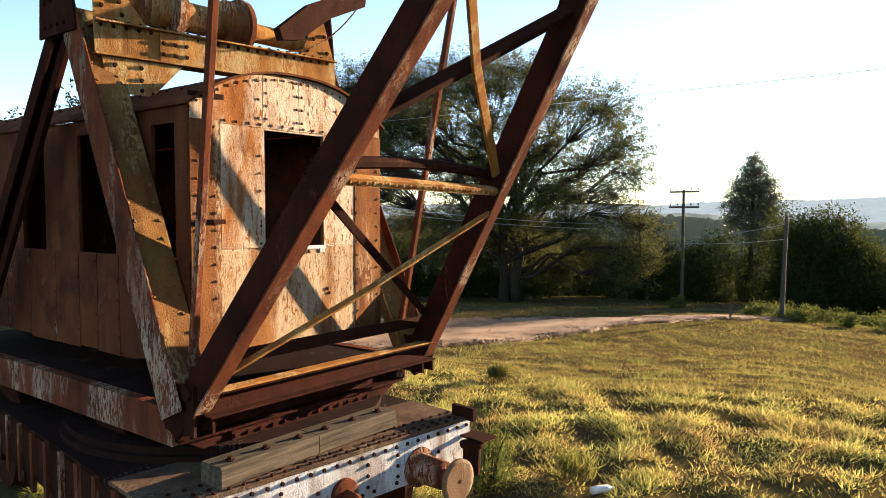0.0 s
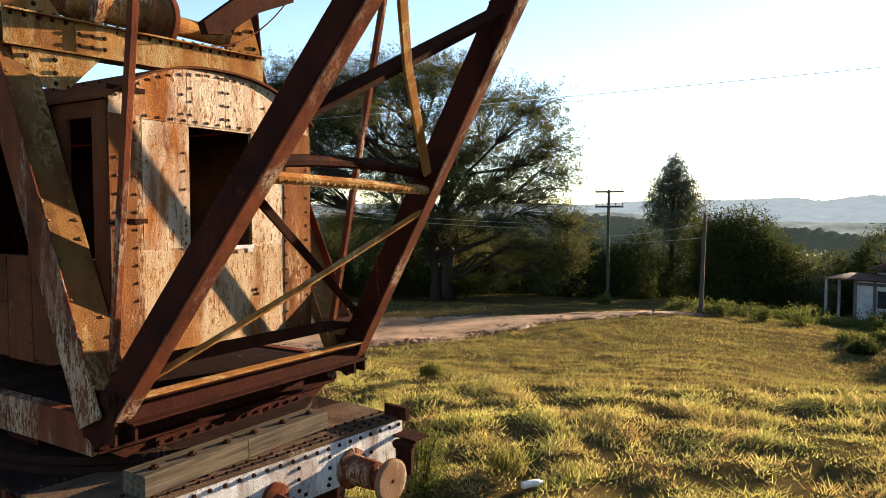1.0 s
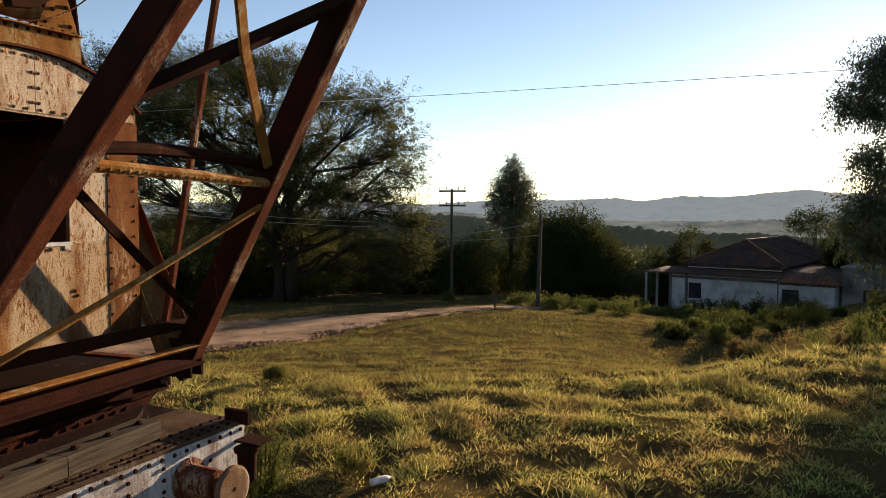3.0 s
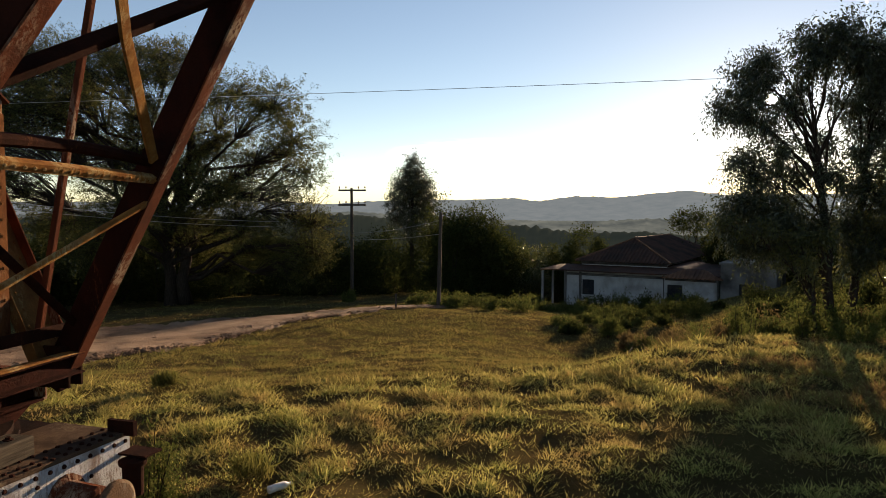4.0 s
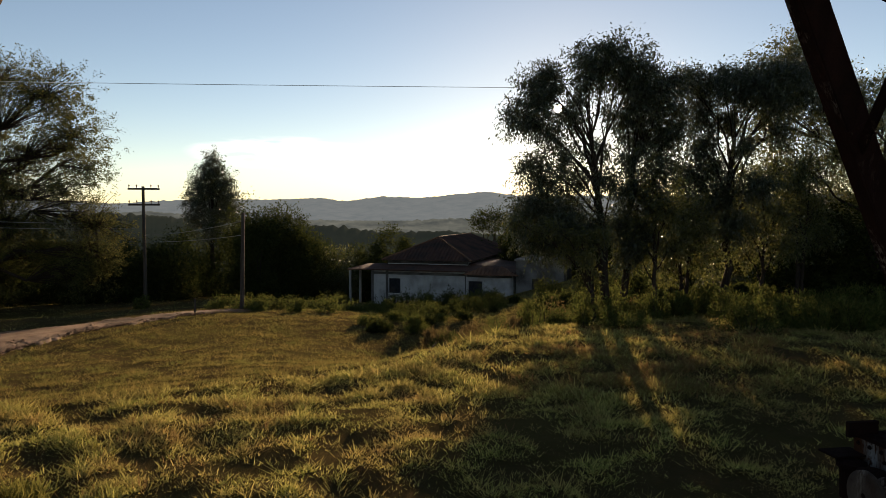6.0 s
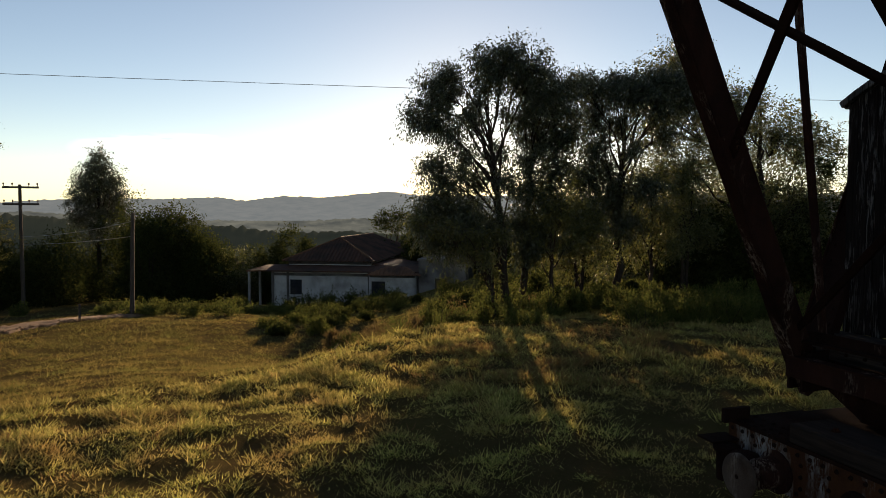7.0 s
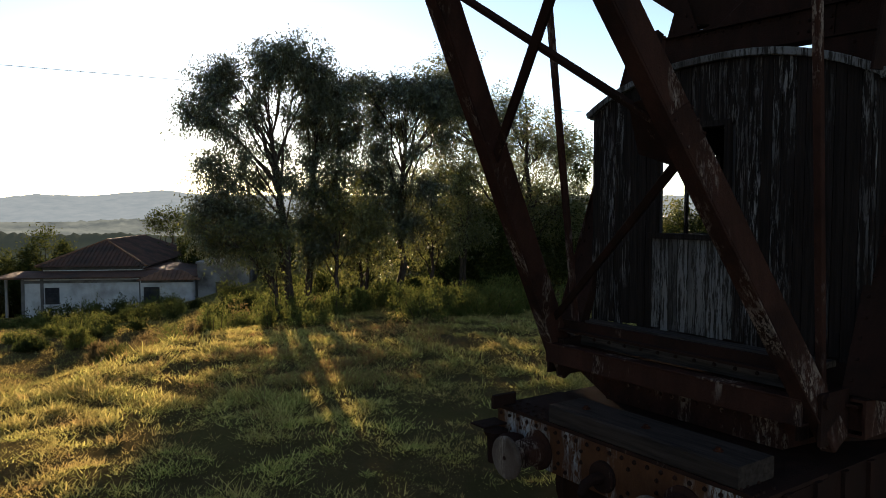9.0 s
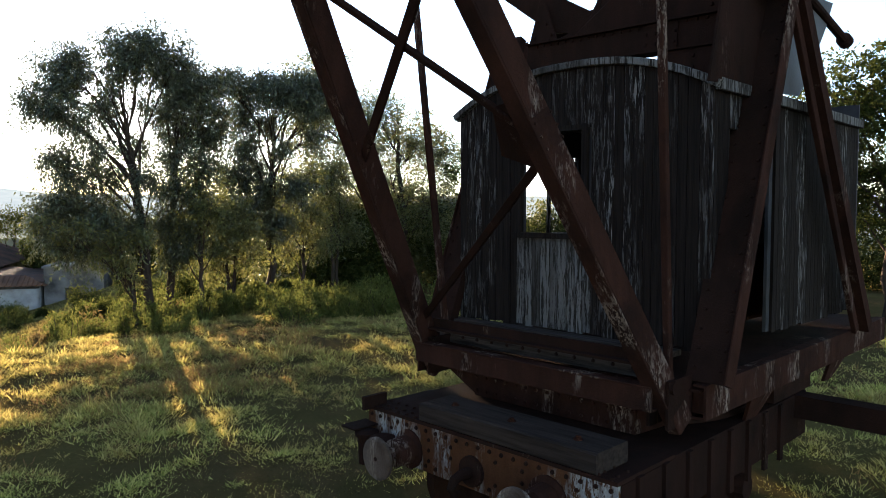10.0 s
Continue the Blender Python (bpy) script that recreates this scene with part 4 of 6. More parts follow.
def truck(root, sg, hw, front, top, buf_y, buf_z, face_mat, back=-4.6):
    """The rail truck below: frame, headstock with rivets, buffers, hook and wheels."""
    deep = 0.42
    # rear part of the top plate, coloured darker for the shadow on it
    bm = bmesh.new()
    box(bm, back, front - 0.78, -hw, hw, top - 0.05, top - 0.012)
    part("rear_plate", bm, RUST_DARK_SHADED, root, "steel plate below the slewing ring, its shadow put into the colour")
    bm = bmesh.new()
    box(bm, front - 0.776, front, -hw, hw, top - 0.03, top)
    top_plate = part("top_plate", bm, DIRTY_PLATE if sg < 0 else RUST_DARK, root, "dirt-caked riveted steel top plate")
    bm = bmesh.new()
    for x in (front - 0.03, front - 0.10, front - 0.22):
        rivet_row(bm, (x, -hw + 0.06, top), (x, hw - 0.06, top), 0.11, (0, 0, 1), 0.019)
    part("rivets", bm, RUST_DARK, top_plate)
    bm = bmesh.new()
    box(bm, front - 0.035, front - 0.004, -hw, hw, top - deep, top - 0.03)
    head = part("headstock", bm, face_mat, root, "headstock with flaking white paint")
    bm = bmesh.new()
    for z in (top - 0.07, top - deep + 0.05):
        rivet_row(bm, (front - 0.004, -hw + 0.05, z), (front - 0.004, hw - 0.05, z), 0.12, (1, 0, 0), 0.019)
    for y in (-buf_y, 0.0, buf_y):
        for dy in (-0.24, 0.24):
            rivet_row(bm, (front - 0.004, y + dy, top - 0.14), (front - 0.004, y + dy, top - deep + 0.1), 0.09, (1, 0, 0), 0.018)
    part("rivets", bm, RUST_DARK, head)
    for y in (-buf_y, buf_y):
        bm = bmesh.new()
        z = buf_z
        out = 0.0 if sg < 0 else -0.10
        tube(bm, [(front, y, z), (front + 0.02, y, z), (front + 0.03, y, z), (front + 0.30 + out, y, z), (front + 0.31 + out, y, z)], [0.17, 0.17, 0.125, 0.115, 0.085], 16)
        tube(bm, [(front + 0.30 + out, y, z), (front + 0.44 + out, y, z)], 0.07, 12)
        casing = part("buffer", bm, RUST_EDGE, root, "sprung steel buffer")
        bm = bmesh.new()
        tube(bm, [(front + 0.43 + out, y, z), (front + 0.44 + out, y, z), (front + 0.465 + out, y, z), (front + 0.475 + out, y, z)], [0.165, 0.178, 0.178, 0.155], 24)
        part("buffer_head", bm, DISC_WORN if sg < 0 else DISC_GREY, casing, "round worn buffer disc")
        bm = bmesh.new()
        tube(bm, [(front + 0.470 + out, y, z), (front + 0.477 + out, y, z)], 0.018, 10)
        part("centre_bolt", bm, RUST_DARK, casing)
    bm = bmesh.new()
    tube(bm, [(front - 0.01, 0, buf_z), (front + 0.03, 0, buf_z), (front + 0.035, 0, buf_z)], [0.125, 0.12, 0.07], 18)
    tube(bm, [(front + 0.02, 0, buf_z), (front + 0.14, 0, buf_z), (front + 0.20, 0, buf_z - 0.02), (front + 0.23, 0, buf_z - 0.08), (front + 0.20, 0, buf_z - 0.14), (front + 0.14, 0, buf_z - 0.13)], [0.045, 0.04, 0.04, 0.036, 0.03, 0.02], 10)
    part("coupling_hook", bm, RUST_EDGE if sg < 0 else RUST_DARK, root, "heavy rusty coupling hook")
    for y in (-hw, hw):
        bm = bmesh.new()
        s = 1 if y > 0 else -1
        channel(bm, (back, y - s * 0.05, top - deep / 2 - 0.03), (front - 0.05, y - s * 0.05, top - deep / 2 - 0.03), 0.10, deep - 0.01, side=-s)
        beam = part("side_frame", bm, RUST_DARK, root)
        for i in range(int((front - back) / 0.36) - 1):
            bm = bmesh.new()
            x = front - 0.3 - i * 0.36
            box(bm, x, x + 0.07, min(y, y + s * 0.03), max(y, y + s * 0.03), top - deep - 0.12, top - 0.02)
            part("stiffener", bm, RUST_EDGE if sg < 0 else RUST_DARK, beam)
        for x in (front - 0.9, front - 2.4) if back > -3 else (front - 0.9, front - 2.4, -3.6):
            bm = bmesh.new()
            yy = y - s * 0.32
            tube(bm, [(x, yy - 0.06, 0.44), (x, yy + 0.06, 0.44)], 0.42, 24)
            tube(bm, [(x, yy - s * 0.06, 0.44), (x, yy - s * 0.09, 0.44)], 0.47, 24)
            wheel = part("wheel", bm, RUST_DARK, root, "spoked steel rail wheel")
            bm = bmesh.new()
            tube(bm, [(x, yy + s * 0.05, 0.44), (x, yy + s * 0.20, 0.44)], [0.13, 0.11], 12)
            part("axle_box", bm, RUST_DARK, wheel)
    # folded step and lamp bracket at the end of the headstock
    bm = bmesh.new()
    y = -sg * (hw - 0.03)
    box(bm, front - 0.16, front + 0.10, min(y, y + sg * 0.04), max(y, y + sg * 0.04), top - 0.02, top + 0.10)
    box(bm, front - 0.02, front + 0.26, y - 0.10, y + 0.10, top - 0.16, top - 0.145)
    bracket = part("end_bracket", bm, RUST_DARK, root, "rusty bracket at the headstock's end")
    for dy in (sg * 0.12, sg * 0.34) if sg > 0 else (sg * 0.10,):
        bm = bmesh.new()
        cx, cy, z1 = front + 0.14, y + dy, top - 0.162
        tube(bm, [(cx, cy, z1 - 0.30), (cx, cy, z1 - 0.06), (cx, cy, z1 - 0.055), (cx, cy, z1 - 0.02), (cx, cy, z1)], [0.075, 0.082, 0.105, 0.110, 0.06], 16)
        part("pot", bm, RUST_DARK, bracket, "squat rusty pot with a flared rim")


def turn_truck(root, before, degrees):
    m = Matrix.Translation((-1.6, 0, 0)) @ pose(0, 0, 0, 0, 0, degrees) @ Matrix.Translation((1.6, 0, 0))
    for ob in [o for o in root.children if o not in before]:
        ob.matrix_basis = m


def undercarriage(root, hw, sill_lo, sill_hi, front, back, top):
    """Turntable, sills and deck on which cab and boom stand."""
    bm = bmesh.new()
    cx, ring = -0.95, 1.45 if hw < 1.3 else 1.18
    tube(bm, [(cx, 0, top - 0.012), (cx, 0, top + 0.04), (cx, 0, top + 0.045), (cx, 0, top + 0.10)], [ring, ring, ring * 0.97, ring * 0.97], 64)
    tube(bm, [(cx, 0, top + 0.10), (cx, 0, sill_lo - 0.02)], ring * 0.72, 40)
    part("turntable", bm, RUST_DARK_SHADED, root, "dark round slewing ring")
    bm = bmesh.new()
    box(bm, back + 0.4, front - 0.35, -hw * 0.8, hw * 0.8, sill_lo - 0.12, sill_lo - 0.02)
    part("bed_frame", bm, RUST_DARK, root)
    for s in (-1, 1):
        bm = bmesh.new()
        channel(bm, (back, s * hw, (sill_lo + sill_hi) / 2), (front, s * hw, (sill_lo + sill_hi) / 2), 0.10, sill_hi - sill_lo, side=-s, t=0.02)
        sill = part("sill_beam", bm, RUST_EDGE, root, "long channel sill with flaking paint")
        z0, z1 = sill_lo - 0.02, sill_lo - 0.26
        for x in (-0.9, -2.9):
            bm = bmesh.new()
            plate(bm, [(x + 0.25, s * hw, z0), (x + 0.12, s * (hw - 0.1), z1), (x - 0.12, s * (hw - 0.1), z1), (x - 0.25, s * hw, z0)], (0, -s, 0), 0.03)
            part("hanger_plate", bm, RUST_RED, sill)
    bm = bmesh.new()
    box(bm, back, front - 0.1, -hw + 0.04, hw - 0.04, sill_hi - 0.09, sill_hi - 0.01)
    part("deck_plate", bm, RUST_DARK_SHADED, root)
    bm = bmesh.new()
    channel(bm, (front - 0.05, -hw, (sill_lo + sill_hi) / 2 - 0.02), (front - 0.05, hw, (sill_lo + sill_hi) / 2 - 0.02), 0.12, sill_hi - sill_lo - 0.04, side=-1, t=0.02)
    part("front_beam", bm, RUST_RED, root)
    bm = bmesh.new()
    box(bm, front - 0.12, front - 0.02, -hw * 0.62, hw * 0.62, sill_lo - 0.24, sill_lo - 0.01)
    plate(bm, [(front - 0.14, -hw * 0.62, sill_lo), (front - 0.14, -hw * 0.95, sill_lo), (front - 0.14, -hw * 0.62, sill_lo - 0.24)], (1, 0, 0), 0.1)
    plate(bm, [(front - 0.14, hw * 0.62, sill_lo), (front - 0.14, hw * 0.95, sill_lo), (front - 0.14, hw * 0.62, sill_lo - 0.24)], (1, 0, 0), 0.1)
    low = part("front_apron", bm, RUST_RED, root, "lower front beam with rivets")
    bm = bmesh.new()
    rivet_row(bm, (front - 0.02, -hw * 0.6, sill_lo - 0.06), (front - 0.02, hw * 0.6, sill_lo - 0.06), 0.12, (1, 0, 0), 0.019)
    rivet_row(bm, (front - 0.02, -hw * 0.6, sill_lo - 0.19), (front - 0.02, hw * 0.6, sill_lo - 0.19), 0.12, (1, 0, 0), 0.019)
    part("rivets", bm, RUST_RED, low)


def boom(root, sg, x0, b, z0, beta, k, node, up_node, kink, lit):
    """The tapering boom: two channel legs and the bars that brace them. sg is the side away from the headstock view."""
    # lit: steel of bars in sun; ochre puts that light into the colour
    d = Vector((math.cos(radians(beta)), 0, math.sin(radians(beta))))
    nrm = Vector((-d.z, 0, d.x))
    at = lambda s, side, off=0.0: Vector((x0, side * b, z0)) + d * s - Vector((0, side * k * s, 0)) + nrm * off
    length = b / k * 0.96
    for side in (-1, 1):
        bm = bmesh.new()
        bar(bm, at(-0.36, side), at(length, side), 0.11, 0.215, nrm, 0.012)
        leg = part("boom_leg", bm, RUST_RED if kink else RUST_RED_SHADED, root, "dark red channel boom leg, edge flaking")
        bm = bmesh.new()
        for off in (-0.122,):
            bar(bm, at(-0.1, side, off), at(length * 0.97, side, off), 0.13, 0.016, nrm)
        part("edge_strip", bm, RUST_EDGE if kink else RUST_RED_SHADED, leg)
        for s in (node, up_node):
            bm = bmesh.new()
            m, n = axes(at(s - 0.12, side), at(s + 0.12, side), nrm)
            box(bm, 0, n, -0.062, 0.062, -0.113, 0.09, m)
            part("node_plate", bm, RUST_RED if kink else RUST_RED_SHADED, leg)
        bm = bmesh.new()
        for s in (node, up_node):
            for ds in (-0.09, 0, 0.09):
                for off in (-0.09, 0.09):
                    rivet(bm, at(s + ds, side, off) + Vector((0, 0.062, 0)), (0, 1, 0), 0.013)
                    rivet(bm, at(s + ds, side, off) - Vector((0, 0.062, 0)), (0, -1, 0), 0.013)
        part("rivets", bm, RUST_RED, leg)
        bm = bmesh.new()
        tube(bm, [at(0, side) + Vector((0, -0.11, 0)), at(0, side) + Vector((0, 0.11, 0))], 0.05, 12)
        box(bm, x0 - 0.30, x0 + 0.06, side * b - 0.085, side * b - 0.062, z0 - 0.30, z0 + 0.05)
        box(bm, x0 - 0.30, x0 + 0.06, side * b + 0.062, side * b + 0.085, z0 - 0.30, z0 + 0.05)
        part("foot_bracket", bm, RUST_DARK, root, "boom foot bracket with pin")
    near, far = -sg, sg

    def brace(name, p, q, w, h, mat, label="", up=nrm):
        bm = bmesh.new()
        bar(bm, p, q, w, h, up)
        return part(name, bm, mat, root, label)

    # arched bar and riveted flat between the legs
    pts = []
    bm = bmesh.new()
    p, q = at(node + 0.02, near, 0.02), at(node - 0.02, far, 0.02)
    pts = [p.lerp(q, t) + d * 0.085 * math.sin(math.pi * min(1.0, t * 0.86)) ** 0.7 for t in (i / 14 for i in range(15))]
    tube(bm, pts, 0.042, 8)
    if kink:
        part("arched_brace", bm, RUST_DARK, root, "dark bent cross bar")
    else:
        bm.free()
        bm = bmesh.new()
        plate(bm, [at(node - 0.35, near), at(node + 0.25, near), at(node + 0.20, near) + Vector((0, -near * 0.30, 0)), at(node - 0.15, near) + Vector((0, -near * 0.42, 0))], nrm, 0.015)
        part("node_gusset", bm, RUST_DARK, root, "broad dark gusset plate")
    bm = bmesh.new()
    p, q = at(node + 0.01, near, -0.1), at(node - 0.03, far, -0.1)
    angle_bar(bm, p, q, 0.058, 0.014, nrm)
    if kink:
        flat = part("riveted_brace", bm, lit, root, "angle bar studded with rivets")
    else:
        bm.free()
    bm = bmesh.new()
    m, n = axes(p, q, nrm)
    for i in range(int(n / 0.075) if kink else 0):
        for yy in (0.028,):
            rivet(bm, m @ Vector((0.05 + i * 0.075, yy, 0)), -(m.to_3x3() @ Vector((0, 0, 1))), 0.013)
    if kink:
        part("rivets", bm, lit, flat)
    else:
        bm.free()
    # upper crossing
    brace("upper_diagonal", at(2.11 if kink else 1.95, near), at(up_node, far), 0.06 if kink else 0.045, 0.105 if kink else 0.05, RUST_DARK, "dark diagonal boom brace")
    bm = bmesh.new()
    if kink:
        p, mid, q = Vector((1.50, 0.80, 3.31)), Vector((1.937, -0.11, 3.968)), Vector((2.34, -0.79, 4.565))
    else:
        p, q = at(node - 0.10, far, -0.05), at(up_node - 0.03, near, -0.02)
        mid = p.lerp(q, 0.42)
    bar(bm, p, mid, 0.075, 0.03, nrm)
    bar(bm, mid, q, 0.075, 0.03, nrm)
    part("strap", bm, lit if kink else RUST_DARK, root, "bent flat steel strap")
    # lower crossing
    if kink:
        bm = bmesh.new()
        p, q = at(0.18, near, -0.09), at(node - 0.24, far, -0.10)
        tube(bm, [p, p.lerp(q, 0.5) - d * 0.03, p.lerp(q, 0.93), q], 0.026, 7)
        part("lower_diagonal", bm, lit, root, "long ochre tie bar, sunlight put into its colour")
    brace("inner_diagonal", at(node - 0.12, near, 0.05), at(0.25, far, 0.05), 0.06, 0.07, RUST_DARK, "dark diagonal brace")
    # bars across the feet
    bm = bmesh.new()
    angle_bar(bm, at(0.10, near, 0.09) , at(0.10, far, 0.09), 0.10, 0.02, (0, 0, 1))
    part("foot_tie", bm, RUST_DARK, root)
    bm = bmesh.new()
    channel(bm, at(-0.02, near, -0.13), at(-0.02, far, -0.13), 0.10, 0.17, (0, 0, 1), 0.014, -1)
    beam = part("foot_beam", bm, RUST_RED, root, "cross beam between the boom feet")
    bm = bmesh.new()
    p, q = at(-0.02, near, -0.13) + Vector((0, 0, 0.092)), at(-0.02, far, -0.13) + Vector((0, 0, 0.092))
    bar(bm, p, q, 0.12, 0.014)
    part("edge_strip", bm, lit, beam)
    # head of the boom
    bm = bmesh.new()
    tube(bm, [at(length - 0.1, -1) - Vector((0, 0.1, 0)), at(length - 0.1, 1) + Vector((0, 0.1, 0))], 0.05, 10)
    tube(bm, [at(length, 0) - Vector((0, 0.05, 0)), at(length, 0) + Vector((0, 0.05, 0))], 0.28, 24)
    part("head_sheave", bm, RUST_DARK, root, "sheave at the boom's head")


def gantry(root, sg, y_leg, apex, foot_front, foot_rear, beam_near, beam_far, mat):
    """Side frames with their legs, the riveted cross beam on top, and the winding drum."""
    ax, az = apex
    for side in (-1, 1):
        y = side * y_leg
        bm = bmesh.new()
        p, q = Vector((foot_front[0], y, foot_front[1])), Vector((ax + 0.12, y, az))
        m, n = channel(bm, p, q, 0.10, 0.30, (0, 1, 0), 0.016, -1)
        front = part("front_leg", bm, RUST_LEG if sg > 0 else mat, root, "inclined riveted leg with a broad front plate")
        bm = bmesh.new()
        ends = [v + Vector((0, side * 0.157, 0)) for v in (p, q)]
        bar(bm, ends[0], ends[1], 0.27 if sg > 0 else 0.155, 0.016, (0, 1, 0))
        part("flange", bm, RUST_EDGE if sg > 0 else RUST_RED_SHADED, front, "red-brown flange with flaking paint")
        bm = bmesh.new()
        out = m.to_3x3() @ Vector((0, 1, 0))
        for i in range(int(n / 0.15)):
            for zz in (-0.10, 0.10):
                rivet(bm, m @ Vector((0.10 + 0.15 * i, 0.05, zz + 0.012 * (i % 2))), out, 0.016)
        part("rivets", bm, RUST_LEG if sg > 0 else mat, front)
        bm = bmesh.new()
        channel(bm, (foot_rear[0], y + side * 0.08, foot_rear[1]), (ax - 0.12, y + side * 0.08, az), 0.14, 0.10, (0, side, 0), 0.016, -1)
        bar(bm, (foot_rear[0] + 0.30, y + side * 0.06, foot_rear[1]), (ax - 0.02, y + side * 0.06, az - 0.1), 0.10, 0.05, (0, side, 0))
        part("rear_leg", bm, RUST_RED if sg > 0 else RUST_RED_SHADED, root, "inclined rear channel leg")
        if sg < 0 and side < 0:
            continue
        bm = bmesh.new()
        xa, xb = (ax - 0.34, ax + 0.30) if sg > 0 else (ax + 0.16, ax + 0.58)
        plate(bm, [(xa + 0.03, y + side * 0.167, az - 0.18), (xb, y + side * 0.167, az - 0.18), (xb - 0.08, y + side * 0.166, az + 0.6), (xa + 0.08, y + side * 0.166, az + 0.6)], (0, side, 0), 0.018)
        head = part("head_plate", bm, RUST_RED if sg > 0 else RUST_DARK, root, "riveted head plate joining the legs")
        bm = bmesh.new()
        for i in range(4):
            for j in range(3):
                rivet(bm, (xa + 0.14 + 0.11 * i if sg > 0 else xa + 0.06 + 0.09 * i, y + side * 0.185, az - 0.10 + 0.2 * j), (0, side, 0), 0.02)
        part("rivets", bm, RUST_DARK, head)
    a, b = Vector(beam_near), Vector(beam_far)
    bm = bmesh.new()
    m, n = channel(bm, a, b, 0.14, 0.24, side=1 if sg > 0 else -1, t=0.016)
    box(bm, 0.0, n, -0.12, 0.12, 0.120, 0.134, m)
    box(bm, 0.0, n, -0.10, 0.10, -0.134, -0.120, m)
    fr = -1 if sg > 0 else 1
    box(bm, n * 0.22, n * 0.36, fr * 0.07, fr * 0.084, -0.12, 0.12, m)
    beam = part("cross_beam", bm, mat, root, "riveted ochre cross beam on top")
    bm = bmesh.new()
    out = m.to_3x3() @ Vector((0, fr, 0))
    for i in range(int(n / 0.10)):
        rivet(bm, m @ Vector((0.05 + 0.1 * i, fr * 0.07, 0.10)), out, 0.018)
        rivet(bm, m @ Vector((0.05 + 0.1 * i, fr * 0.105, 0.134)), (0, 0, 1), 0.016)
        if n * 0.22 < 0.05 + 0.1 * i < n * 0.36:
            rivet(bm, m @ Vector((0.05 + 0.1 * i, fr * 0.084, 0.03)), out, 0.018)
            rivet(bm, m @ Vector((0.05 + 0.1 * i, fr * 0.084, -0.06)), out, 0.018)
    part("rivets", bm, RUST_DARK, beam)
    # gussets under and over the beam's ends
    bm = bmesh.new()
    lx = lambda u, dz, dy=0.0: m @ Vector((u, fr * (0.055 + dy), dz))
    bm.free()
    for quad in (((0.05, -0.14), (0.72, -0.14), (0.45, -0.42), (0.10, -0.42)), ((0.0, 0.14), (0.42, 0.14), (0.10, 0.55), (0.0, 0.55)),
                 ((n - 0.42, 0.14), (n - 0.02, 0.14), (n - 0.14, 0.52), (n - 0.24, 0.52)), ((n - 0.40, -0.14), (n, -0.14), (n + 0.12, -0.34), (n - 0.1, -0.24))):
        if sg < 0 and quad[0] == (n - 0.40, -0.14):
            continue
        bm = bmesh.new()
        plate(bm, [lx(u, dz) for u, dz in quad], out, 0.014)
        gus = part("gusset_plate", bm, mat, beam)
    bm = bmesh.new()
    for u, dz in ((0.15, -0.2), (0.15, -0.3), (0.17, -0.38), (0.36, -0.2), (0.36, -0.3), (0.36, -0.38), (0.06, 0.25), (0.06, 0.38), (0.22, 0.2), (0.20, 0.3), (n - 0.34, 0.2), (n - 0.1, 0.2), (n - 0.26, 0.32), (n - 0.13, 0.36)):
        rivet(bm, lx(u, dz, 0.014), out, 0.02)
    part("rivets", bm, RUST_DARK, gus)
    # winding drum behind the beam
    off = m.to_3x3() @ Vector((0, -fr * 0.28, 0))
    p, q = a.lerp(b, 0.08) + off + Vector((0, 0, 0.48)), a.lerp(b, 0.96) + off + Vector((0, 0, 0.34))
    if sg > 0:
        p, q = Vector((-1.25, -0.95, 4.80)), Vector((-1.25, 1.15, 4.82))
    bm = bmesh.new()
    tube(bm, [p, q], 0.095, 18)
    shaft = part("drum_shaft", bm, RUST_YELLOW if sg > 0 else RUST_DARK, root, "rusty shaft of the winding drum")
    for t0, t1, r in ((0.10, 0.13, 0.20), (0.13, 0.24, 0.15), (0.24, 0.265, 0.27), (0.265, 0.29, 0.24), (0.29, 0.53, 0.135), (0.53, 0.60, 0.24), (0.60, 0.625, 0.28)):
        bm = bmesh.new()
        tube(bm, [p.lerp(q, t0), p.lerp(q, t1)], r, 28)
        part("drum_flange" if r > 0.18 else "rope_drum", bm, RUST_DARK if sg < 0 else RUST_YELLOW if r < 0.18 else RUST_STRIP if r < 0.26 else RUST_EDGE, shaft)
    if sg > 0:
        # raised arm at the far end, and a slack rope
        bm = bmesh.new()
        plate(bm, [(-0.47, 0.22, 4.68), (-0.47, 0.60, 4.98), (-0.47, 1.04, 5.19), (-0.47, 1.36, 5.22), (-0.47, 1.34, 5.12), (-0.47, 0.86, 4.90), (-0.47, 0.47, 4.62), (-0.47, 0.26, 4.58)], (-1, 0, 0), 0.09)
        part("rope_arm", bm, RUST_DARK, root, "dark box arm pointing up")
        bm = bmesh.new()
        e, g = Vector((-0.5, 1.30, 5.14)), Vector((-0.60, 0.42, 4.52))
        tube(bm, [e.lerp(g, t) - Vector((0, 0, 0.5 * t * (1 - t))) for t in (i / 10 for i in range(11))], 0.007, 5)
        part("rope", bm, RUST_STRIP, root, "slack reddish rope")
        bm = bmesh.new()
        tube(bm, [(-1.25, 0.2, 4.75), (-1.28, 0.16, 5.6)], 0.016, 6)
        part("thin_rod", bm, RUST_DARK, root)
    return m


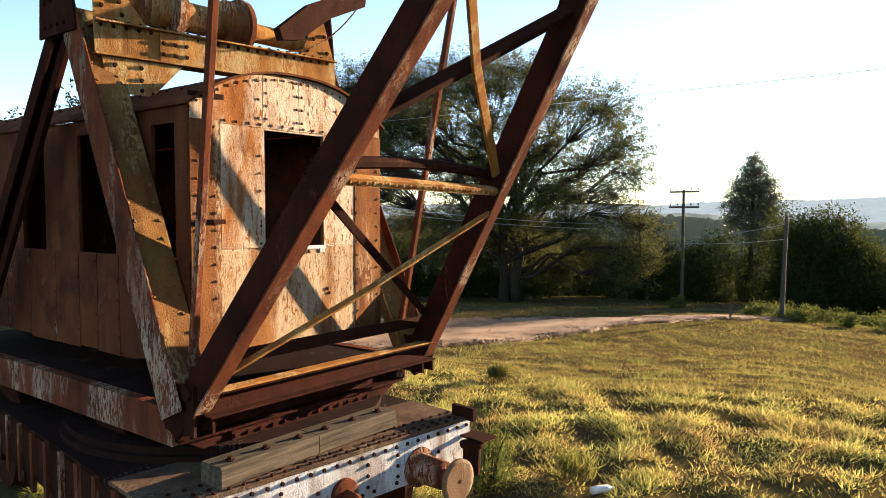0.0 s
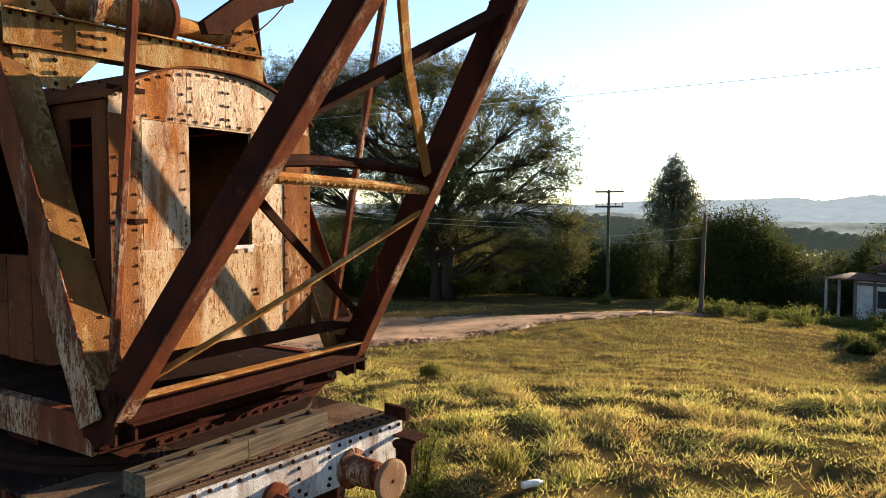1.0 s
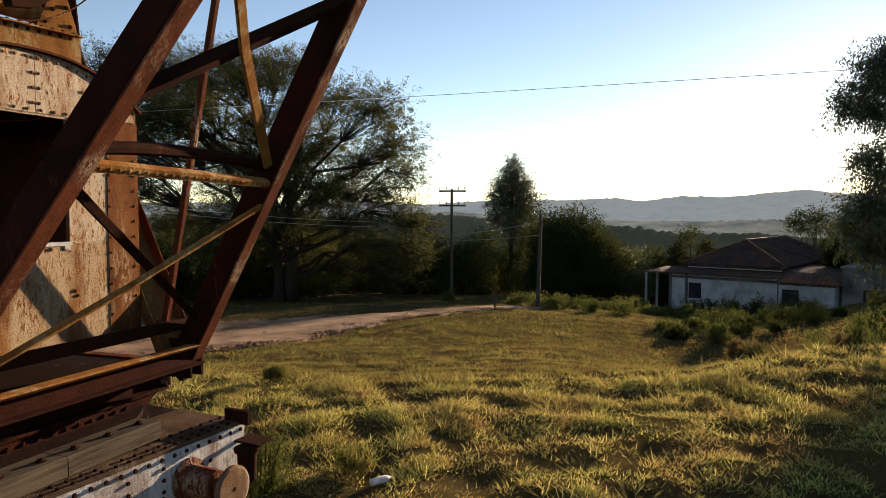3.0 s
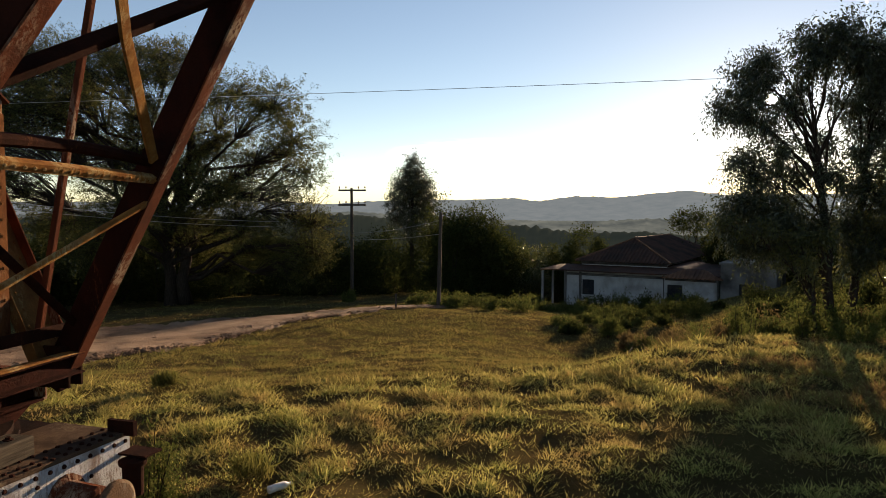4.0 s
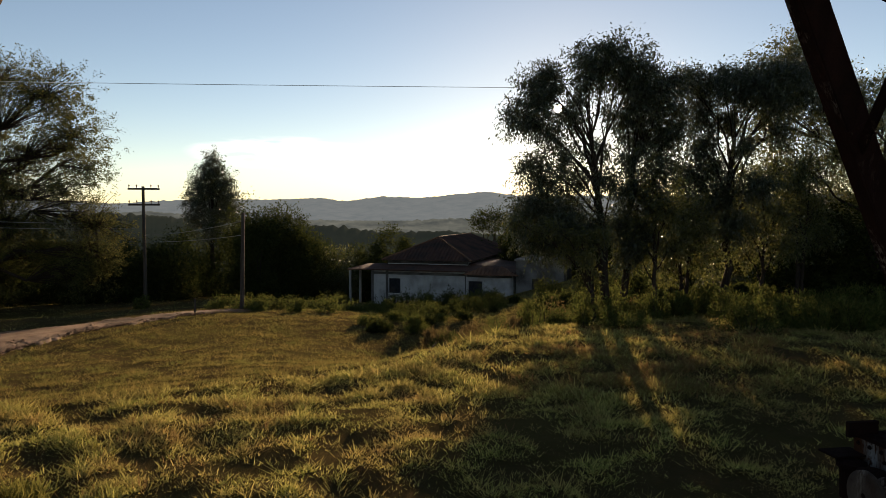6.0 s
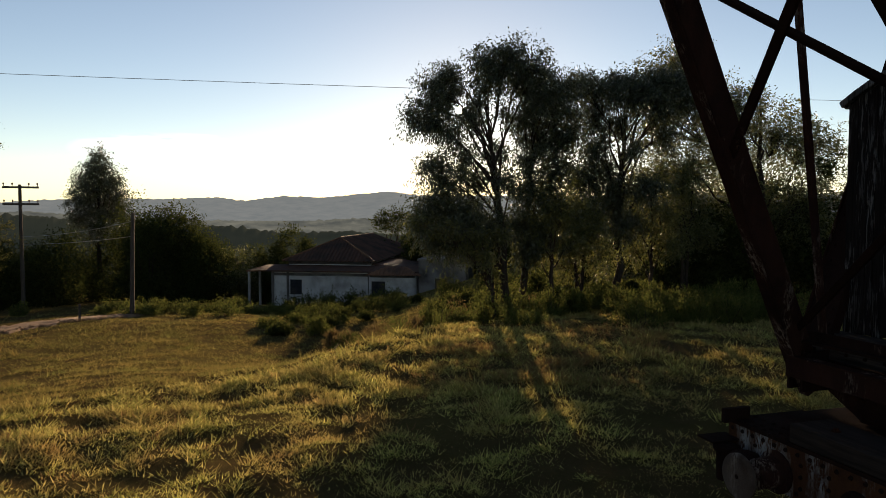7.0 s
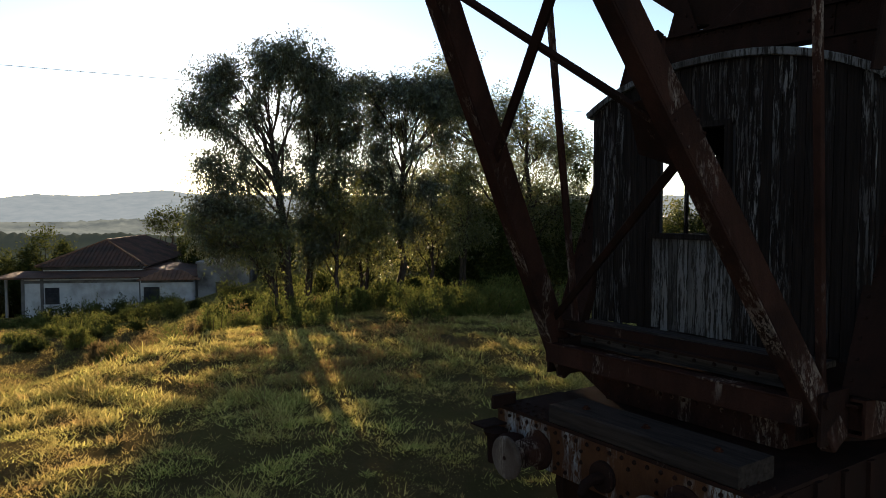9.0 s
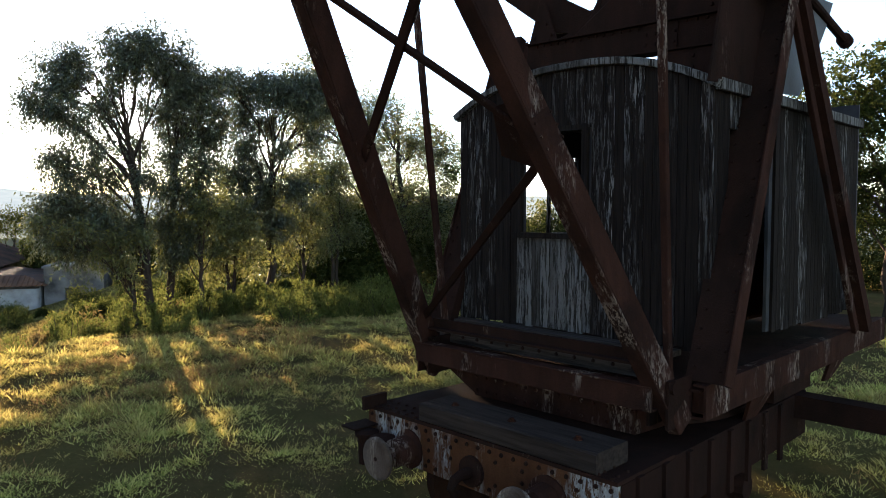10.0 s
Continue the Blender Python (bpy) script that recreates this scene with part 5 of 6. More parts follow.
def arched_roof(root, hw, eave, rise, x_front, x_back, mat, over=0.03):
    bm = bmesh.new()
    n = 18
    rows = []
    for x in (x_front + over, x_back - over):
        lo, hi = [], []
        for i in range(n + 1):
            t = -1 + 2 * i / n
            y = t * (hw + over)
            z = eave + rise * (1 - abs(t) ** 2.4)
            lo.append(bm.verts.new((x, y, z))), hi.append(bm.verts.new((x, y * 1.005, z + 0.018)))
        rows.append((lo, hi))
    (a, b), (c, d) = rows
    for i in range(n):
        bm.faces.new((a[i], a[i + 1], c[i + 1], c[i])), bm.faces.new((b[i], d[i], d[i + 1], b[i + 1]))
        bm.faces.new((a[i], b[i], b[i + 1], a[i + 1])), bm.faces.new((c[i], c[i + 1], d[i + 1], d[i]))
    bm.faces.new((a[0], c[0], d[0], b[0])), bm.faces.new((a[n], b[n], d[n], c[n]))
    return part("roof", bm, mat, root, "low arched roof")


def arch_z(y, hw, eave, rise):
    return eave + rise * (1 - abs(y / (hw + 0.05)) ** 2.4)


def steel_cab(root, hw, floor, eave, rise, back):
    """A cab of riveted sheet steel with openings in front and sides."""
    front_m = Matrix(((0, 1, 0, 0), (1, 0, 0, 0), (0, 0, 1, 0), (0, 0, 0, 1)))
    us, vs = [-hw, -0.34, 0.30, hw], [floor, 2.71, 3.67, eave]
    bm = bmesh.new()
    wall(bm, front_m, us, vs, {(1, 1)}, 0.03)
    n = 16
    plate(bm, [(0, hw, eave)] + [(0, hw - 2 * hw * i / n, arch_z(hw - 2 * hw * i / n, hw, eave, rise)) for i in range(n + 1)] + [(0, -hw, eave)], (-1, 0, 0), 0.03)
    front = part("front_wall", bm, RUST_SHEET, root, "rusty sheet front with flaking pale paint")
    # sheets and cover strips, each a little proud
    sheets = [("sheet", -hw, -0.36, 3.685, None), ("sheet", -0.355, 0.02, 3.685, None), ("sheet", 0.025, hw, 3.69, None), ("sheet", -0.76, -0.345, 2.715, 3.68), ("sheet", -hw + 0.0, 0.69, floor, 2.70), ("sheet", 0.30, 0.68, 2.71, 3.68)]
    for name, y0, y1, z0, z1 in sheets:
        bm = bmesh.new()
        if z1 is None:
            k = 6
            ys = [y0 + (y1 - y0) * i / k for i in range(k + 1)]
            plate(bm, [(0.002, y, z0) for y in (y0, y1)] + [(0.002, y, arch_z(y, hw, eave, rise) - 0.005) for y in reversed(ys)], (1, 0, 0), 0.006)
        else:
            box(bm, 0.002, 0.007, y0, y1, z0, z1)
        part(name, bm, RUST_LOWER if z0 == floor else RUST_SHEET, front)
    bm = bmesh.new()
    box(bm, 0.007, 0.013, -hw - 0.008, -0.77, floor, 3.70)
    part("corner_strip", bm, RUST_STRIP, front, "rust-red corner plate")
    bm = bmesh.new()
    box(bm, 0.007, 0.013, 0.685, hw + 0.008, floor, 3.72)
    part("corner_strip", bm, RUST_STRIP, front)
    bm = bmesh.new()
    r = 0.013
    for y in (-hw + 0.05, -hw + 0.2):
        rivet_row(bm, (0.013, y, floor + 0.1), (0.013, y, 3.65), 0.135, (1, 0, 0), r)
    for y in (0.71, hw - 0.04):
        rivet_row(bm, (0.013, y, floor + 0.1), (0.013, y, 3.65), 0.135, (1, 0, 0), r)
    rivet_row(bm, (0.008, -hw + 0.3, 3.71), (0.008, hw - 0.05, 3.71), 0.11, (1, 0, 0), r)
    rivet_row(bm, (0.008, -0.39, 2.75), (0.008, -0.39, 3.6), 0.15, (1, 0, 0), 0.012)
    for y in (-0.40, -0.32, 0.0, 0.055, 0.45):
        rivet_row(bm, (0.008, y, 3.76), (0.008, y, arch_z(y, hw, eave, rise) - 0.05), 0.12, (1, 0, 0), r)
    for i in range(22):
        y = -hw + 0.06 + (2 * hw - 0.12) * i / 21
        rivet(bm, (0.008, y, arch_z(y, hw, eave, rise) - 0.045), (1, 0, 0), r)
    for y, z in ((0.12, 2.66), (0.0, 2.63), (0.36, 2.28), (0.34, 2.32), (0.35, 2.12)):
        rivet(bm, (0.008, y, z), (1, 0, 0), 0.016)
    part("rivets", bm, RUST_STRIP, front)
    bm = bmesh.new()
    box(bm, 0.008, 0.02, -0.02, 0.31, 2.685, 2.715)
    box(bm, 0.008, 0.016, 0.24, 0.30, 2.65, 2.69)
    part("window_ledge", bm, PALE_STEEL, front, "torn pale ledge under the opening")
    for z in (3.88, 2.93):
        bm = bmesh.new()
        box(bm, 0.014, 0.03, -hw - 0.02, -0.74, z - 0.018, z + 0.018)
        box(bm, 0.03, 0.14, -hw + 0.10, -hw + 0.13, z - 0.018, z + 0.018)
        part("strap", bm, RUST_DARK, front, "dark iron strap")
    # sides
    for s in (-1, 1):
        m = Matrix(((1, 0, 0, 0), (0, s, 0, s * hw), (0, 0, 1, 0), (0, 0, 0, 1)))
        bm = bmesh.new()
        wall(bm, m, [back, -2.9, -2.4, -1.74, -1.10, -0.52, -0.20, 0], [floor, 2.65, 3.68, eave], {(1, 1), (3, 1), (5, 1)} if s < 0 else set(), 0.03)
        side = part("side_wall", bm, RUST_SIDE, root, "dull rusty side sheet with dark openings")
        xs = [back, -3.3, -2.75, -2.2, -1.75, -1.42, -1.05, -0.55, -0.18, -0.012]
        for x0, x1 in zip(xs, xs[1:]):
            bm = bmesh.new()
            y = s * (hw + 0.003)
            box(bm, x0 + 0.006, x1 - 0.006, min(y, y + s * 0.006), max(y, y + s * 0.006), floor - 0.02 - 0.05 * random.random(), 2.64)
            part("sheet", bm, RUST_SIDE, side)
        bm = bmesh.new()
        for x in xs[1:-1]:
            rivet_row(bm, (x - 0.03, s * (hw + 0.009), floor + 0.1), (x - 0.03, s * (hw + 0.009), 2.58), 0.15, (0, s, 0), 0.012)
        part("rivets", bm, RUST_SIDE, side)
    bm = bmesh.new()
    box(bm, back - 0.03, back, -hw, hw, floor, eave + rise * 0.8)
    part("rear_wall", bm, RUST_SIDE, root)
    bm = bmesh.new()
    box(bm, -2.4, -0.7, -0.5, 0.45, floor - 0.02, floor + 0.75)
    tube(bm, [(-1.6, -0.6, floor + 0.8), (-1.6, 0.55, floor + 0.8)], 0.28, 18)
    part("winch", bm, RUST_DARK, root, "dark machinery block added to fill the cab")
    arched_roof(root, hw, eave, rise, 0.02, back, RUST_SIDE)
    bm = bmesh.new()
    for s in (-1,):
        rivet_row(bm, (-0.1, s * hw * 0.99, eave + 0.12), (back, s * hw * 0.99, eave + 0.12), 0.2, (0, s, 0.6), 0.014)
    part("rivets", bm, RUST_DARK, root)


def plank_cab(root, hw, floor, eave, rise, back):
    """A cab clad with upright weathered boards, with rests of pale paint; its shade is put into their near-black
    colour.
    """
    rnd = random.Random(5)
    w0, w1, wz0, wz1 = -0.52, 0.16, 2.75, 3.66
    bm = bmesh.new()
    front_m = Matrix(((0, 1, 0, -0.03), (1, 0, 0, 0), (0, 0, 1, 0), (0, 0, 0, 1)))
    wall(bm, front_m, [-hw + 0.02, w0, w1, hw - 0.02], [floor, wz0, wz1, eave], {(1, 1)}, 0.03)
    n = 14
    plate(bm, [(-0.03, hw - 0.02, eave)] + [(-0.03, (hw - 0.02) * (1 - 2 * i / n), arch_z((hw - 0.02) * (1 - 2 * i / n), hw, eave, rise) - 0.01) for i in range(n + 1)] + [(-0.03, -hw + 0.02, eave)], (-1, 0, 0), 0.03)
    front = part("front_wall", bm, DARKNESS, root, "weathered plank front with pale paint rests, darkened for shade")
    y = -hw
    while y < hw - 0.02:
        w = min(rnd.uniform(0.075, 0.115), hw - y)
        y1 = y + w - 0.006
        mid = (y + y1) / 2
        top = arch_z(mid, hw, eave, rise) - 0.015
        spans = [(floor - rnd.random() * 0.03, top)]
        if y1 > w0 and y < w1:
            spans = [(floor - rnd.random() * 0.02, wz0 - 0.03), (wz1 + 0.02, top)]
        for z0, z1 in spans:
            bm = bmesh.new()
            d = rnd.uniform(0.0, 0.008)
            box(bm, -0.028 + d, -0.004 + d, y, y1, z0, z1)
            pale = z1 < wz0 + 0.1
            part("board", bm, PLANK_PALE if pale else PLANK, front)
        y += w
    bm = bmesh.new()
    box(bm, -0.02, 0.035, w0 - 0.10, w1 + 0.10, wz0 - 0.05, wz0)
    box(bm, -0.02, 0.03, w0 - 0.05, w0, wz0, wz1)
    box(bm, -0.02, 0.03, w1, w1 + 0.05, wz0, wz1)
    box(bm, -0.02, 0.03, w0 - 0.05, w1 + 0.05, wz1, wz1 + 0.05)
    part("window_frame", bm, PLANK, front)
    bm = bmesh.new()
    k = 20
    for i in range(k):
        ya, yb = (hw + 0.05) * (-1 + 2 * i / k), (hw + 0.05) * (-1 + 2 * (i + 1) / k)
        bar(bm, (0.025, ya, arch_z(ya, hw, eave, rise)), (0.025, yb, arch_z(yb, hw, eave, rise)), 0.06, 0.06)
    part("arch_trim", bm, PLANK_PALE, front, "pale bent roof trim")
    for s in (-1, 1):
        m = Matrix(((1, 0, 0, 0), (0, s, 0, s * (hw - 0.03)), (0, 0, 1, 0), (0, 0, 0, 1)))
        us = [back, -2.0, -0.9, -0.03] if s < 0 else [back, -1.17, -0.34, -0.03]
        holes = {(1, 0), (1, 1)} if s > 0 else {(1, 1)}
        bm = bmesh.new()
        wall(bm, m, us, [floor, 2.7, 3.6, eave], holes, 0.03)
        side = part("side_wall", bm, DARKNESS, root, "dark plank side wall")
        x = back
        while x < -0.03:
            w = rnd.uniform(0.09, 0.13)
            x1 = min(x + w - 0.006, -0.03)
            spans = [(floor - 0.03 * rnd.random(), eave)]
            if s < 0 and x1 > -2.0 and x < -0.9:
                spans = [(floor, 2.7), (3.6, eave)]
            if s > 0 and x1 > -1.17 and x < -0.34:
                spans = [(3.6, eave)]
            for z0, z1 in spans:
                bm = bmesh.new()
                yy = s * (hw - 0.03)
                box(bm, x, x1, min(yy, yy + s * 0.026), max(yy, yy + s * 0.026), z0, z1)
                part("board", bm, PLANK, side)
            x += w
        bm = bmesh.new()
        bar(bm, (back, s * (hw + 0.03), eave + 0.01), (0.0, s * (hw + 0.03), eave + 0.01), 0.05, 0.09)
        part("eave_trim", bm, PLANK_PALE, side, "pale eave board")
    bm = bmesh.new()
    mm = Matrix(((0, 1, 0, back), (-1, 0, 0, 0), (0, 0, 1, 0), (0, 0, 0, 1)))
    wall(bm, mm, [-hw, -0.7, 0.9, hw], [floor, 2.5, 3.7, eave + rise * 0.7], set(), 0.03)
    part("rear_wall", bm, DARKNESS, root)
    bm = bmesh.new()
    bar(bm, (-1.42, -hw + 0.05, 2.7), (-1.42, -hw + 0.05, 3.6), 0.04, 0.04, (1, 0, 0))
    part("window_bar", bm, PLANK, root)
    # added block that keeps daylight from showing through the doorway
    bm = bmesh.new()
    box(bm, -2.9, -0.45, -0.7, 0.75, floor - 0.06, floor + 0.7)
    tube(bm, [(-1.5, -0.6, floor + 0.55), (-1.5, 0.7, floor + 0.55)], 0.24, 18)
    part("winch", bm, RUST_DARK, root, "dark machinery block added to fill the cab")
    arched_roof(root, hw, eave, rise, 0.02, back, ROOF_TIN)


def stays(root, sg, lean, y0, x0=0.10, top=5.4):
    for side in (-1, 1):
        bm = bmesh.new()
        h = top - 1.75
        bar(bm, (x0, side * y0, 1.75), (x0 + lean[0] * h, side * (y0 + lean[1] * h), top), 0.055, 0.055, (1, 0, 0))
        part("stay", bm, RUST_EDGE, root, "upright square stay bar")


def timbers(m, x, y0, y1, z, n=2, mat=OLD_TIMBER, wide=0.24):
    """Old beams lying across the truck."""
    for i in range(n):
        e = thing("timber_beam", m, "weathered squared timber lying on the truck", "timber", "timbers on the trucks")
        bm = bmesh.new()
        ya, yb = y0 + (y1 - y0) * i / n + 0.004, y0 + (y1 - y0) * (i + 1) / n - 0.004
        bar(bm, (x, ya, z + 0.075), (x + 0.01 * i, yb, z + 0.075), wide, 0.15, e=0.012)
        beam = part("beam", bm, mat, e)
        bm = bmesh.new()
        for k in range(3):
            yy = ya + (yb - ya) * (0.15 + 0.35 * k)
            tube(bm, [(x + 0.03, yy, z + 0.15), (x + 0.03, yy, z + 0.175)], 0.02, 6)
            tube(bm, [(x + 0.03, yy, z + 0.145), (x + 0.03, yy, z + 0.157)], 0.035, 8)
        part("bolt", bm, RUST_DARK, beam)


M1 = crane_frame(-1.247, 6.009, 37.5)
crane1 = thing("rail_crane", M1, "derelict rail crane with rusty riveted steel cab", "crane", "rail cranes")
truck(crane1, -1, 1.45, 0.84, 1.14, 0.80, 0.84, PALE_STEEL)
turn_truck(crane1, [], -6.5)
undercarriage(crane1, 1.23, 1.33, 1.60, 0.12, -4.6, 1.14)
steel_cab(crane1, 1.02, 1.85, 3.80, 0.34, -4.4)
boom(crane1, 1, 0.385, 1.23, 1.766, 56.1, 0.152, 1.81, 3.29, 0.22, RUST_YELLOW)
gantry(crane1, 1, 1.20, (-1.25, 4.60), (0.25, 1.60), (-3.7, 1.60), (-0.93, -1.27, 4.37), (-0.70, 1.07, 4.40), RUST_YELLOW)
stays(crane1, 1, (0.184, 0.036), 1.135, 0.145)
timbers(M1, 0.55, -1.26, 0.50, 1.142)

M2 = crane_frame(6.551, 0.169, 213)
crane2 = thing("rail_crane", M2, "derelict rail crane with weathered plank cab, shade in its dark colour", "crane", "rail cranes")
truck(crane2, 1, 1.30, 1.24, 1.18, 0.74, 0.91, RUST_SHEET_DULL, -2.25)
undercarriage(crane2, 1.40, 1.42, 1.68, 0.30, -4.45, 1.18)
plank_cab(crane2, 1.33, 1.88, 3.90, 0.33, -3.6)
boom(crane2, -1, 0.556, 1.236, 1.69, 59.7, 0.152, 2.05, 3.43, 0.0, RUST_RED_SHADED)
gantry(crane2, -1, 1.42, (-1.05, 4.85), (0.22, 1.68), (-3.45, 1.68), (-0.6, 1.25, 4.46), (-0.89, -1.12, 4.60), RUST_DARK)
stays(crane2, -1, (0.109, 0.02), 1.18, 0.36)
timbers(M2, 1.04, -0.62, 1.14, 1.18, 1, TIMBER_DARK, 0.40)


def winch_housing(root):
    """Sheet plates that close the top between the gantry legs, a pale hopper and a bar with a knob."""
    bm = bmesh.new()
    plate(bm, [(0.20, 1.38, 3.90), (-0.25, 1.38, 5.5), (-1.15, 1.38, 5.5), (-0.95, 1.38, 3.98)], (0, -1, 0), 0.02)
    part("side_sheet", bm, RUST_DARK, root, "dark steel side sheet between the legs")
    bm = bmesh.new()
    plate(bm, [(-0.62, 1.36, 4.5), (-0.62, 1.36, 5.8), (-0.80, 0.05, 5.8), (-0.80, -0.17, 5.12), (-0.80, -0.36, 4.83), (-0.80, -0.64, 4.74), (-0.80, -0.66, 4.62)], (-1, 0, 0), 0.02)
    part("front_sheet", bm, RUST_DARK, root, "dark steel front sheet")
    bm = bmesh.new()
    plate(bm, [(-0.84, -1.62, 5.40), (-0.84, -1.20, 5.44), (-0.84, -0.14, 4.82), (-0.84, -0.30, 4.71), (-0.84, -0.83, 4.82)], (-1, 0, 0), 0.10)
    part("rope_arm", bm, RUST_DARK, root, "dark tapering steel arm")
    bm = bmesh.new()
    y = 1.30
    plate(bm, [(-1.25, y, 4.95), (-2.68, y, 5.05), (-2.50, y, 4.78), (-2.06, y, 4.27), (-1.80, y, 4.02), (-1.25, y, 3.99)], (0, 1, 0), 0.012)
    plate(bm, [(-2.68, y, 5.05), (-2.60, y - 0.7, 5.05), (-2.0, y - 0.6, 4.3), (-2.06, y, 4.27)], (1, 0, 0), 0.012)
    plate(bm, [(-1.25, y, 4.95), (-1.30, y - 0.7, 4.95), (-1.30, y - 0.6, 4.1), (-1.25, y, 3.99)], (1, 0, 0), 0.012)
    part("hopper", bm, PALE_SHEET, root, "dull grey sheet hopper")
    bm = bmesh.new()
    tube(bm, [(-1.2, 1.34, 5.07), (-3.12, 1.30, 4.76)], 0.045, 10)
    tube(bm, [(-3.06, 1.30, 4.77), (-3.09, 1.30, 4.765), (-3.18, 1.30, 4.75), (-3.21, 1.30, 4.745)], [0.045, 0.075, 0.075, 0.045], 12)
    part("knobbed_bar", bm, RUST_DARK, root, "dark bar ending in a knob")


winch_housing(crane2)


def outriggers(root):
    """Beams slid out sideways from the truck, and the blocks that the sills bear on."""
    for s in (-1, 1):
        bm = bmesh.new()
        channel(bm, (-2.05, s * 0.2, 1.06), (-2.05, s * 2.5, 1.06), 0.22, 0.22, side=1, t=0.018)
        part("outrigger", bm, RUST_DARK_SHADED, root, "dark channel outrigger beam")
        bm = bmesh.new()
        box(bm, -2.30, -1.35, s * 1.20 - 0.12, s * 1.20 + 0.12, 1.20, 1.41)
        part("bearing_block", bm, RUST_DARK_SHADED, root)
        bm = bmesh.new()
        tube(bm, [(-2.05, s * 2.35, 0.12), (-2.05, s * 2.35, 0.16), (-2.05, s * 2.35, 0.17), (-2.05, s * 2.35, 1.0)], [0.16, 0.16, 0.05, 0.05], 12)
        tube(bm, [(-2.05, s * 2.35, -0.1), (-2.05, s * 2.35, 0.12)], 0.2, 12)
        part("outrigger_foot", bm, RUST_DARK_SHADED, root, "dark screw foot of the outrigger")


outriggers(crane2)


def ledge(root):
    """The plank ledge along the front of the plank cab."""
    for x0, x1, z in ((0.0, 0.16, 1.86), (0.166, 0.34, 1.835)):
        bm = bmesh.new()
        box(bm, x0, x1, -1.42, 1.10, z - 0.045, z)
        part("ledge_board", bm, PLANK_SILL, root, "weathered ledge board with pale edges")
    bm = bmesh.new()
    box(bm, 0.30, 0.335, -1.40, 1.12, 1.66, 1.788)
    part("ledge_front", bm, PLANK_SILL, root)
    bm = bmesh.new()
    rivet_row(bm, (0.335, -1.34, 1.73), (0.335, 1.06, 1.73), 0.19, (1, 0, 0), 0.018)
    part("rivets", bm, RUST_DARK_SHADED, root)


ledge(crane2)
# the plank crane's steel is blacker than the other's, its shade put into the colour
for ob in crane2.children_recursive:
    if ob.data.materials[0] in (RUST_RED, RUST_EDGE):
        ob.data.materials[0] = RUST_RED_SHADED
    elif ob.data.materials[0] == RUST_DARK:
        ob.data.materials[0] = RUST_DARK_SHADED


# ---- the house down the slope ----
def house():
    base = at_angle(40.5, 53, -0.25)
    # local x runs along the long wall to the right, y away from the knoll
    e = thing("farmhouse", Matrix.Translation(base) @ pose(0, 0, 0, 0, 0, -40.5 - 18) @ Matrix.Scale(0.95, 4), "abandoned white plastered farmhouse with clay tile roofs", "house")
    bm = bmesh.new()
    idm = Matrix(((1, 0, 0, 0), (0, -1, 0, 0), (0, 0, 1, 0), (0, 0, 0, 1)))
    wall(bm, idm, [-4.6, -3.1, -2.1, 3.2, 3.6, 7.2], [-0.6, 0.95, 2.15, 2.85], {(1, 1)}, 0.25)
    box(bm, -4.6, -4.35, 0, 6, -0.6, 2.85), box(bm, 6.95, 7.2, 0, 6, -0.6, 2.85), box(bm, -4.6, 7.2, 5.75, 6, -0.6, 2.85)
    part("wall", bm, PLASTER, e, "stained white plaster wall")
    bm = bmesh.new()
    box(bm, -3.6, 3.2, 1.2, 18.6, -0.5, 3.55)
    part("upper_wall", bm, PLASTER, e)
    for x0, x1, y0 in ((-3.1, -2.1, 0.0), (3.7, 4.8, -0.55)):
        bm = bmesh.new()
        box(bm, x0, x1, y0 + 0.12, y0 + 0.16, 0.95, 2.15)
        win = part("window", bm, DARKNESS, e, "dark shuttered window")
        for k in range(7):
            bm = bmesh.new()
            box(bm, x0 + 0.05, x1 - 0.05, y0 + 0.08, y0 + 0.12, 1.0 + k * 0.16, 1.09 + k * 0.16)
            part("slat", bm, DARKNESS, win)
        bm = bmesh.new()
        box(bm, x0 - 0.06, x1 + 0.06, y0 - 0.05, y0 + 0.1, 0.88, 0.95)
        part("sill", bm, PLASTER, win)

    def hip(x0, x1, y0, y1, z0, z1, inset, mat, label):
        bm = bmesh.new()
        lo = [bm.verts.new(c) for c in ((x0, y0, z0), (x1, y0, z0), (x1, y1, z0), (x0, y1, z0))]
        yl = (y0 + y1) / 2
        a, b = bm.verts.new((x0 + inset, yl, z1)), bm.verts.new((x1 - inset, yl, z1))
        for f in ((lo[0], lo[1], b, a), (lo[1], lo[2], b), (lo[2], lo[3], a, b), (lo[3], lo[0], a), tuple(lo[::-1])):
            bm.faces.new(f)
        roof = part("roof", bm, mat, e, label)
        bm = bmesh.new()
        for i in range(int((x1 - x0) / 0.3)):
            x = x0 + 0.15 + i * 0.3
            t = min(1.0, (x - x0) / inset, (x1 - x) / inset)
            tube(bm, [(x, y0 - 0.02, z0 + 0.02), (x, y0 + (yl - y0) * t, z0 + (z1 - z0) * t + 0.02)], 0.06, 5)
        tagged(part("ridge_tile", bm, mat, roof), kind="stuff")

    x0, x1, y0, y1, z0, z1 = -4.0, 3.6, 0.8, 19.0, 3.55, 5.3
    xm, inset = (x0 + x1) / 2, 3.6
    bm = bmesh.new()
    lo = [bm.verts.new(c) for c in ((x0, y0, z0), (x1, y0, z0), (x1, y1, z0), (x0, y1, z0))]
    a, b = bm.verts.new((xm, y0 + inset, z1)), bm.verts.new((xm, y1 - inset, z1))
    for f in ((lo[0], lo[1], a), (lo[1], lo[2], b, a), (lo[2], lo[3], b), (lo[3], lo[0], a, b), tuple(lo[::-1])):
        bm.faces.new(f)
    main = part("roof", bm, TILE_ROOF, e, "dark hipped clay tile roof")
